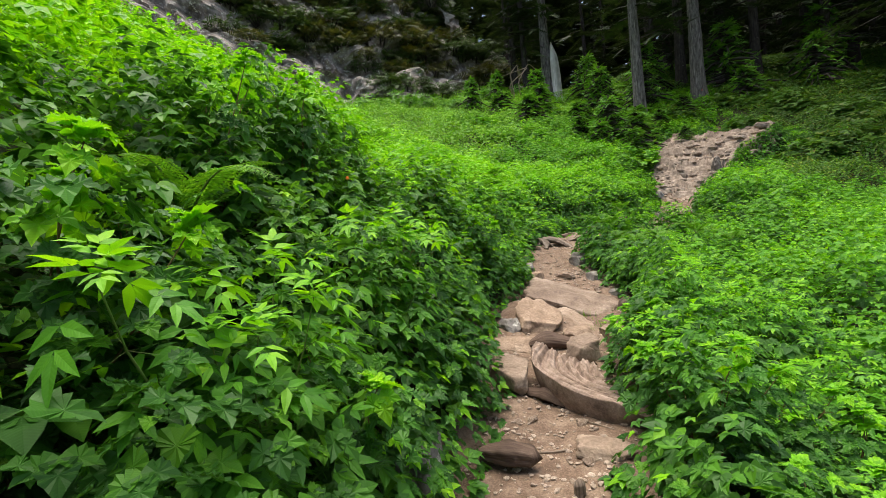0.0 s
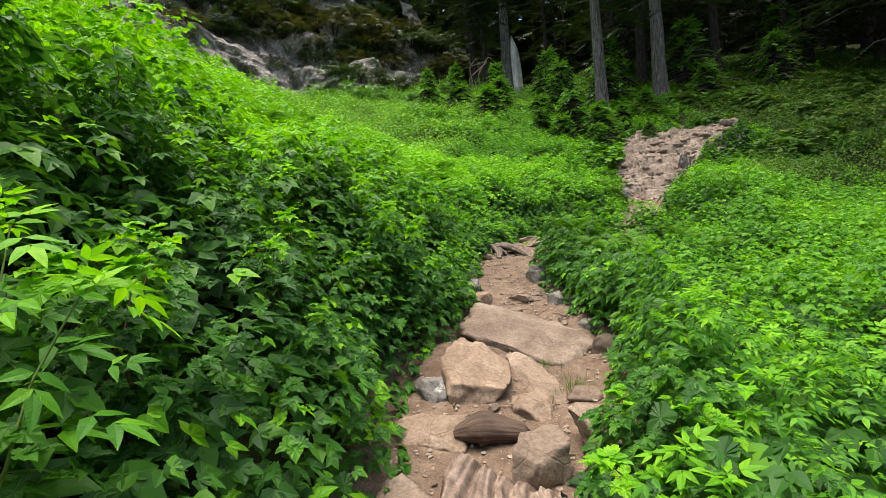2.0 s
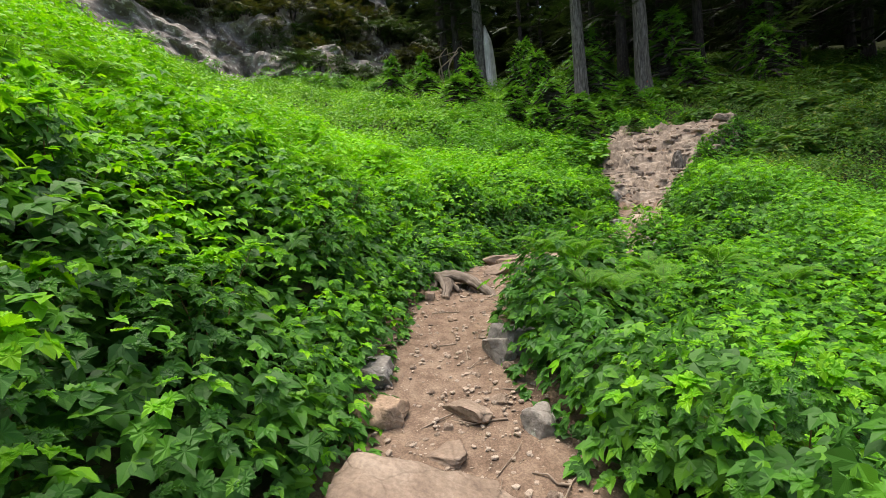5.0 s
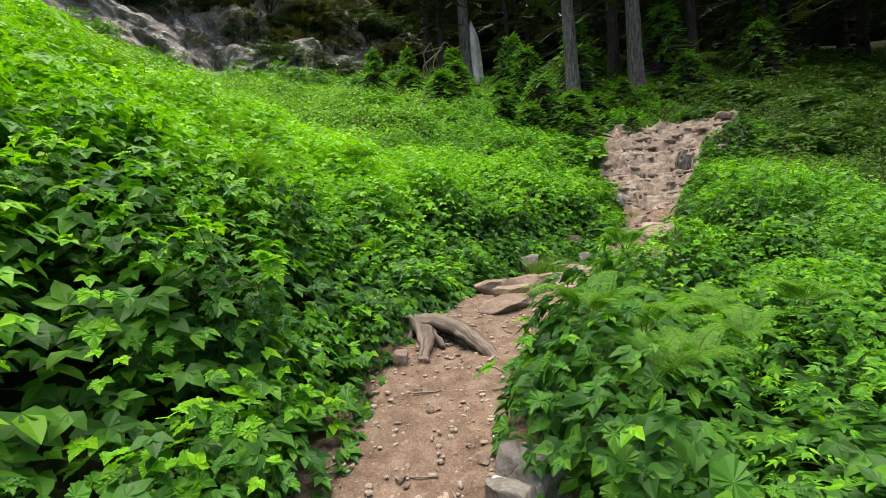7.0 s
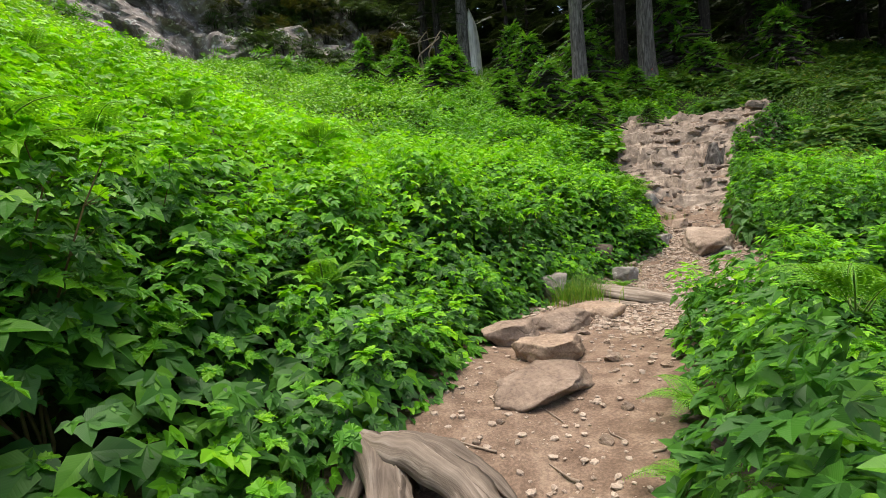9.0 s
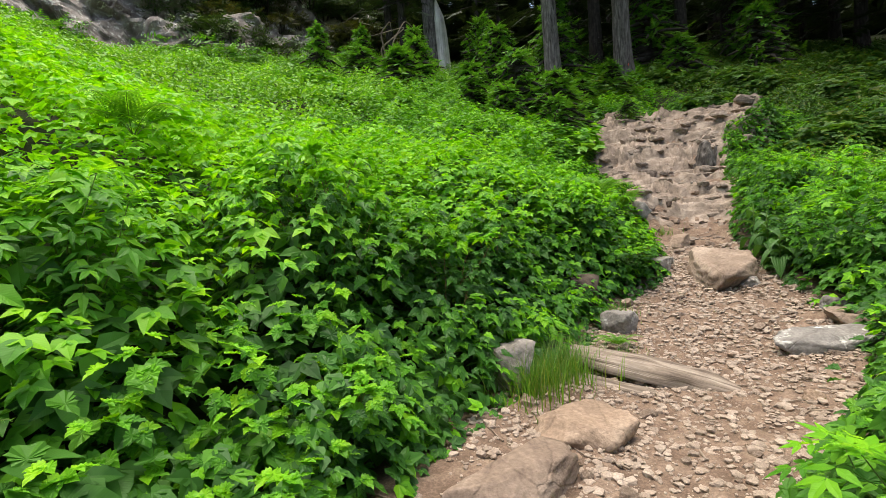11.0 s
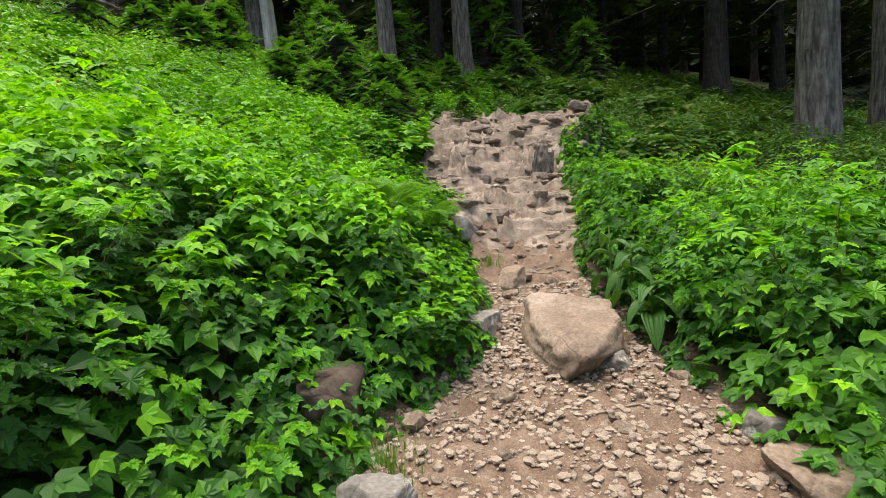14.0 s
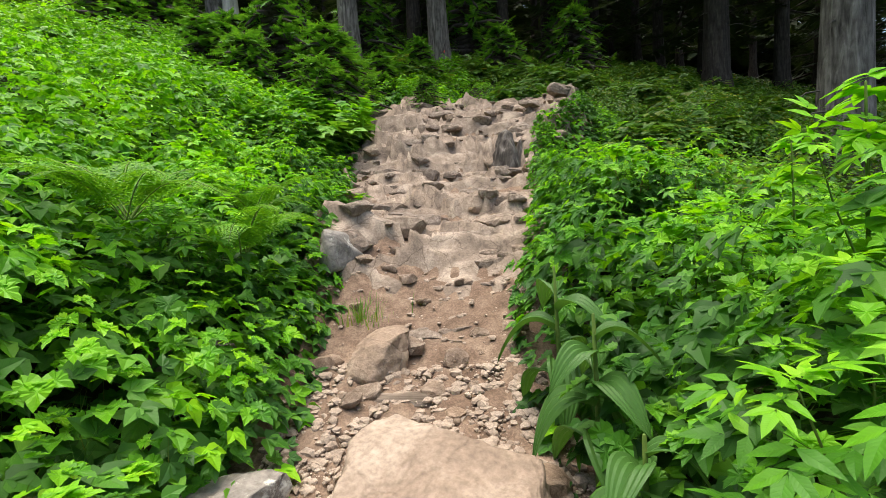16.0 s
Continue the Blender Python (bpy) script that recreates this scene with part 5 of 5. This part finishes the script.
def crown(seed, h, start, rad, branches, per, size, droop=0.5, shape=SPRAY):
    """Boughs of flat sprays round a trunk of height h."""
    r = np.random.default_rng(seed)
    pos, nrm, head, sz, wood = [], [], [], [], []
    for i in range(branches):
        f = (i + r.random()) / branches
        z = start + (h - start) * f
        a = i * 2.4 + r.normal(0, 0.4)
        ln = rad * (1 - f) ** 0.75 * r.uniform(0.6, 1.15) + 0.1 * rad
        d = np.array((math.cos(a), math.sin(a), 0))
        end = d * ln + (0, 0, -droop * ln * r.uniform(0.3, 1.0))
        wood.append(tube([(0, 0, z), (*(d * ln * 0.5)[:2], z - 0.1 * droop * ln), (end[0], end[1], z + end[2])], (0.03 + 0.012 * ln, 0.02 + 0.006 * ln, 0.008), 4))
        for m in range(per):
            k = 0.2 + 0.8 * (m + r.random()) / per
            sgn = 1 if m % 2 else -1
            p = d * ln * k + (0, 0, z - droop * ln * 0.65 * k ** 1.6)
            side = np.array((-d[1], d[0], 0)) * sgn
            pos.append(p); head.append(d * 0.7 + side * r.uniform(0.1, 1.0) + (0, 0, r.uniform(-0.8, 0.0))); nrm.append((r.normal(0, 0.3), r.normal(0, 0.3), 1)); sz.append(size * r.uniform(0.6, 1.2) * (1.15 - 0.5 * k))
    return scatter(shape, np.array(pos), np.array(nrm), np.array(head), np.array(sz)), join(wood)


def conifer_kind(seed, h, r0, start, rad, branches, per, size, mat, bark, label, name="conifer", category="tree", group="conifers of the forest edge"):
    root = tagged(new(name), label, category, group)
    k = np.linspace(0, 1, 16)
    rg = np.random.default_rng(seed)
    pts = np.stack([np.cumsum(rg.normal(0, 0.04, 16)) * (r0 * 1.5), np.cumsum(rg.normal(0, 0.04, 16)) * (r0 * 1.5), k * h - 0.4], 1)
    v, t, u = tube(pts, r0 * (1 - 0.85 * k) * (1 + 0.5 * np.exp(-k * h / 0.8)), 14)
    v += 0.06 * r0 * np.stack([vnoise(v[:, 2] * 2 + np.arctan2(v[:, 1], v[:, 0]) * 3, v[:, 2], q) for q in (1, 2, 3)], 1)
    part("trunk", mesh_np("trunk", v, t, [bark]), root)
    (lv, lt, lu), (wv, wt, wu) = crown(seed, h, start, rad, branches, per, size)
    cv, ct, cu = join([(wv, wt, wu), (lv, lt, lu)])
    part("crown", mesh_np("crown", cv, ct, [BARK_DARK, mat], cu, np.r_[np.zeros(len(wt), int), np.ones(len(lt), int)]), root)
    for i in range(7 if h > 5 else 0):
        a, z, ln = rg.uniform(0, 6.28), rg.uniform(1.5, start + 2), rg.uniform(0.3, 1.1)
        d = np.array((math.cos(a), math.sin(a), 0))
        dv, dt, du = tube([(0, 0, z), (*(d * (r0 * 0.6 + ln * 0.5))[:2], z - 0.05), (*(d * (r0 * 0.6 + ln))[:2], z - 0.5 * ln)], (0.03, 0.018, 0.004), 4)
        part("dead_branch", mesh_np("dead_branch", dv, dt, [TWIG_DARK]), root)
    return root


TWIG_DARK = stalk_material("dead_conifer_twig", (0.05, 0.045, 0.04), (0.13, 0.12, 0.11))
# Last two kinds take the darker bark, painting shade on trunks further back.
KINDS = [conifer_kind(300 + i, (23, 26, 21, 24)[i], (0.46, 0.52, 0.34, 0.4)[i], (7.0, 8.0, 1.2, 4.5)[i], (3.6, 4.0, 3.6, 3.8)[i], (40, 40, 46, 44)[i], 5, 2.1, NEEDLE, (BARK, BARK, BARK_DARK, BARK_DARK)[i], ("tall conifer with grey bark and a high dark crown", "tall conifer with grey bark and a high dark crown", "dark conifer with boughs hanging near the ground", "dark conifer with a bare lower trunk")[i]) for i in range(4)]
started = set()


def plant(kind, x, y, turn, s=1.0, sr=None, lean=(0, 0), sink=0.0):
    m = pose(x, y, gz(x, y) - sink, lean[0], lean[1], turn) @ Matrix.Diagonal((sr or s, sr or s, s, 1))
    if kind.name in started:
        return copy_thing_scaled(kind, m)
    started.add(kind.name)
    kind.matrix_basis = m
    return kind


plant(KINDS[0], 15.0, 33.2, 10, 1.0, 0.95)
plant(KINDS[1], 20.25, 34.8, 60, 1.0, 1.0, (0, -1))
plant(KINDS[0], 21.82, 19.72, 130, 1.1, 1.25, sink=0.5)
plant(KINDS[1], 28.2, 20.0, 200, 1.1, 1.1, sink=0.5)
plant(KINDS[3], 32.3, 28.3, 20, 1.0, 1.5)
plant(KINDS[3], 33.9, 28.9, 80, 1.0, 1.2)
plant(KINDS[0], 11.8, 45.8, 190, 1.0, 1.25)
plant(KINDS[3], 10.2, 47.5, 290, 1.0, 0.95)
plant(KINDS[3], 9.2, 48.5, 40, 1.0, 0.9)
plant(KINDS[3], 26.5, 37.5, 340, 1.0, 1.0)
plant(KINDS[3], 33.0, 40.5, 340, 1.0, 1.0)
fr = random.Random(5)
placed = [(15, 33.2), (20.25, 34.8), (21.8, 19.7), (28.2, 20.0), (32.3, 28.3), (33.9, 28.9), (11.8, 45.8), (10.2, 47.5), (26.5, 37.5), (33, 40.5)]
while len(placed) < 105:
    px, py = fr.uniform(-40, 75), fr.uniform(14, 76)
    edge = 35 if px < 22 else max(12, 35 - (px - 22) * 1.1)
    if px < 13:
        edge = 54
    if py < edge + 2 or any((px - a) ** 2 + (py - b) ** 2 < 9 for a, b in placed):
        continue
    placed.append((px, py))
    plant(KINDS[2 + (fr.random() < 0.35)], px, py, fr.uniform(0, 360), fr.uniform(0.8, 1.15))


def far_woods():
    n = 11000
    a = rng.uniform(-1.15, 1.25, n)
    d = rng.uniform(66, 84, n)
    x, y = 8 + d * np.sin(a), 12 + d * np.cos(a)
    z = sample(GROUND, np.clip(x, -39, 58), np.clip(y, -9, 83)) + rng.uniform(0, 1, n) ** 1.7 * 24
    out = np.stack([-np.sin(a), -np.cos(a), np.full(n, -0.6)], 1) + rng.normal(0, 0.5, (n, 3))
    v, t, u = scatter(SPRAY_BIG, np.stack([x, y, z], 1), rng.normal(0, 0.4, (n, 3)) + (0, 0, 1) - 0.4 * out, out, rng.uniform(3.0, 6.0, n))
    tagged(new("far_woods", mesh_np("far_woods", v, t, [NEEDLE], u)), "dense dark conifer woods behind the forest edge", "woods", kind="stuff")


far_woods()


def snag():
    x, y = 12.55, 45.6
    z = gz(x, y)
    arms = [limb([(x - 0.05, y, z - 0.5), (x, y, z + 2.0), (x - 0.05, y, z + 4.2), (x - 0.15, y, z + 5.6)], (0.6, 0.5, 0.4, 0.03), 20, 0.3, 7)]
    v, t, u = join(arms)
    tagged(new("broken_snag", mesh_np("broken_snag", v, t, [SNAG_WOOD])), "bleached broken dead trunk with a pointed top", "tree")


snag()

FIR = [conifer_kind(400 + i, 1.0, 0.03, 0.02, (0.68, 0.8)[i], (64, 70)[i], 9, 0.22, NEEDLE_YOUNG, BARK_DARK, "young bright green fir with layered boughs", "young_fir", "tree", "young firs on the slope") for i in range(2)]
for i, (fx, fy, h) in enumerate([(12.0, 27.4, 2.0), (11.0, 28.6, 2.6), (12.9, 28.6, 1.7), (10.0, 27.6, 1.6), (9.2, 28.8, 1.6), (13.4, 30.2, 1.8), (11.6, 30.4, 2.2), (11.4, 26.4, 1.4), (3.6, 38.2, 2.6), (7.2, 33.4, 2.0), (8.6, 36.0, 2.3), (5.8, 37.5, 1.8), (17.2, 31.6, 1.6), (10.6, 33.0, 1.8), (15.0, 30.6, 1.4), (16.2, 35.0, 3.0), (22.5, 33.0, 2.0), (13.6, 37.0, 3.2), (17.9, 38.2, 4.0), (23.6, 36.8, 4.2), (9.6, 41.0, 3.0), (14.5, 42.0, 3.5), (6.4, 42.5, 2.6), (28.0, 33.5, 3.0), (30.5, 36.0, 4.5), (14.55, 26.75, 0.7)]):
    plant(FIR[i % 2], fx, fy, 77 * i, h * 1.25, h * (1.3 if h < 2.5 else 0.95), sink=0.05 * h)


def cliff_shrub(x, y, z, rx, rz, n, mat, seed, label):
    """A dark spreading shrub that hangs on the rock."""
    r = np.random.default_rng(seed)
    d = r.normal(0, 1, (n, 3))
    d /= np.linalg.norm(d, axis=1, keepdims=True)
    d[:, 2] = np.abs(d[:, 2]) * 1.1 - 0.25
    lump = 1 + 0.35 * np.sin(d[:, 0] * 7 + seed) * np.cos(d[:, 2] * 6 + d[:, 1] * 4)
    p = d * lump[:, None] * np.array((rx, rx * 0.55, rz)) * r.uniform(0.55, 1.0, (n, 1))
    head = d * (1, 1, 0.4) + r.normal(0, 0.4, (n, 3)) - (0, 0, 0.2)
    v, t, u = scatter(SPRAY_SMALL, p, np.array((0, -0.2, 1.0)) + r.normal(0, 0.35, (n, 3)), head, r.uniform(0.2, 0.46, n))
    root = tagged(new("cliff_shrub"), label, "shrub", "shrubs hanging on the cliff")
    root.matrix_basis = pose(x, y, z)
    for i in (-3, -1, 1, 3):
        sv, st, su = tube([(0.04 * i, 0.2, -0.3), (0.1 * i, 0, 0.05), (0.22 * i, -0.1, 0.5 * rz)], (0.04, 0.028, 0.008), 5)
        part("stem", mesh_np("stem", sv, st, [BARK_DARK]), root)
    part("foliage", mesh_np("foliage", v, t, [mat], u), root)
    return root


DARK_LABEL, LIGHT_LABEL = "dark green spreading conifer shrub on the cliff", "mid green shrub below the cliff"
HANGING = [cliff_shrub(0, 0, 0, 1.0, 0.62, 270, m, 800 + i, lab) for i, (m, lab) in enumerate([(NEEDLE_SHRUB, DARK_LABEL), (NEEDLE_SHRUB, DARK_LABEL), (NEEDLE_OLIVE, "olive brown spreading shrub on the cliff"), (NEEDLE_YOUNG, LIGHT_LABEL)])]
hung = set()


def hang(kind, x, y, z, s, sz):
    m = pose(x, y, z, 0, 0, random.Random(int(x * 77)).uniform(-40, 40)) @ Matrix.Diagonal((s, s, sz, 1))
    if kind in hung:
        copy_thing_scaled(HANGING[kind], m)
    else:
        hung.add(kind)
        HANGING[kind].matrix_basis = m


cx, cy, cz = CLIFF
for i in range(120):
    r = random.Random(2000 + i)
    u = r.randrange(70, 300)
    v = int(8 + 86 * r.random() ** 0.8)
    if hash2(float(u // 14), float(v // 12), 61) < 0.33 and v < 45:
        continue
    s = r.uniform(1.3, 3.0)
    hang(2 if r.random() < 0.3 else r.randrange(2), cx[u, v], cy[u, v] - 0.3, cz[u, v], s, s * r.uniform(0.8, 1.1))
for sx, sy, s in ((-2.2, 40.6, 2.1), (-4.8, 40.2, 1.8), (-9.8, 39.6, 1.9), (3.0, 40.5, 1.6), (6.4, 45.0, 2.2), (9.3, 46.0, 1.7), (0.6, 41.0, 1.5), (-13.5, 39.0, 2.0)):
    hang(3, sx, sy, gz(sx, sy) + 0.5, s, s)


def bush_kind(seed, mat, label, group):
    """A low rounded bush: stems from one foot and many small leaves in an uneven crown."""
    r = np.random.default_rng(seed)
    n = 620
    d = r.normal(0, 1, (n, 3))
    d /= np.linalg.norm(d, axis=1, keepdims=True)
    d[:, 2] = np.abs(d[:, 2])
    lump = 1 + 0.3 * np.sin(d[:, 0] * 6 + seed) * np.cos(d[:, 1] * 5 + d[:, 2] * 4)
    p = d * lump[:, None] * np.array((1.0, 1.0, 0.85)) * r.uniform(0.5, 1.0, (n, 1))
    v, t, u = scatter(SPEARS, p, d * 0.5 + np.array((0, 0, 0.9)) + r.normal(0, 0.3, (n, 3)), d * (1, 1, 0.3) + r.normal(0, 0.4, (n, 3)), r.uniform(0.13, 0.26, n))
    root = tagged(new("low_bush"), label, "bush", group)
    for i in range(5):
        a = i * 1.26
        sv, st, su = tube([(0, 0, -0.2), (0.15 * math.cos(a), 0.15 * math.sin(a), 0.25), (0.5 * math.cos(a), 0.5 * math.sin(a), 0.6)], (0.03, 0.02, 0.006), 5)
        part("stem", mesh_np("stem", sv, st, [BARK_DARK]), root)
    part("crown", mesh_np("crown", v, t, [mat], u, smooth=False), root)
    return root


BUSHES = [bush_kind(901, LEAF_HEATH, "low rounded huckleberry bush at the forest edge", "huckleberry bushes at the forest edge"), bush_kind(902, LEAF_HEATH, "low rounded huckleberry bush at the forest edge", "huckleberry bushes at the forest edge"),
          bush_kind(903, NEEDLE_YOUNG, "rounded mid green bush beside the ledges", "rounded bushes beside the ledges"), bush_kind(904, LEAF_HERB, "rounded bright green bush on the slope", "rounded bushes on the slope")]
br = random.Random(77)
grown = 0
while grown < 46:
    bx, by = br.uniform(16, 30), br.uniform(21, 34)
    if dist(np.array([bx]), np.array([by]))[0] > 0.9 and (bx - 21.8) ** 2 + (by - 19.7) ** 2 > 4:
        bs = br.uniform(0.6, 1.2)
        plant(BUSHES[grown % 2], bx, by, br.uniform(0, 360), bs, bs * br.uniform(1.0, 1.4))
        grown += 1
grown = 0
while grown < 34:
    bx, by = br.uniform(1, 13.5), br.uniform(21, 37)
    if dist(np.array([bx]), np.array([by]))[0] > 0.9:
        bs = br.uniform(0.6, 1.15)
        plant(BUSHES[2 + grown % 2], bx, by, br.uniform(0, 360), bs, bs * br.uniform(1.0, 1.5))
        grown += 1


# ---------------------------------------------------------------- small things of the forest edge
def trail_marker():
    m, n, l, b = material("red_marker_paint", 0.5, 0.4)
    l.new(ramp(n, l, noise_node(n, l, 30, 3, coords(n)).outputs[0], [(0.3, (0.45, 0.04, 0.02)), (0.7, (0.6, 0.08, 0.04))]).outputs[0], b.inputs["Base Color"])
    bm = bmesh.new()
    bmesh.ops.create_cube(bm, size=1.0)
    bmesh.ops.scale(bm, vec=(0.13, 0.02, 0.13), verts=bm.verts)
    bmesh.ops.bevel(bm, geom=list(bm.edges), offset=0.006, segments=2, affect="EDGES")
    me = bpy.data.meshes.new("trail_marker")
    bm.to_mesh(me)
    bm.free()
    me.materials.append(m)
    ob = new("trail_marker", me)
    ob.matrix_basis = pose(20.12, 34.24, gz(20.2, 34.3) + 1.1, 0, 45, 15)
    tagged(ob, "small red diamond marker nailed to a conifer trunk", "sign")


def dead_limb(pts, radii, label, mat, seed):
    v, t, u = limb(pts, radii, 8, 0.25, seed)
    tagged(new("fallen_branch", mesh_np("fallen_branch", v, t, [mat], u)), label, "branch", "dead branches at the forest edge")


trail_marker()
zb = gz(9.2, 44.2)
for i in range(3):
    r = random.Random(40 + i)
    x0, y0 = 8.2 + r.uniform(-0.8, 1.2), 44.0 + r.uniform(-0.6, 0.6)
    dead_limb([(x0, y0, zb + 0.3), (x0 + r.uniform(-0.6, 0.8), y0 - 0.3, zb + r.uniform(1.6, 2.8)), (x0 + r.uniform(-1.4, 1.6), y0 - 0.5, zb + r.uniform(2.6, 3.8)), (x0 + r.uniform(-1.8, 2.2), y0 - 0.3, zb + r.uniform(2.4, 3.4))], (0.07, 0.05, 0.035, 0.015), "bleached dead branch leaning at the foot of the cliff", TWIG, i)
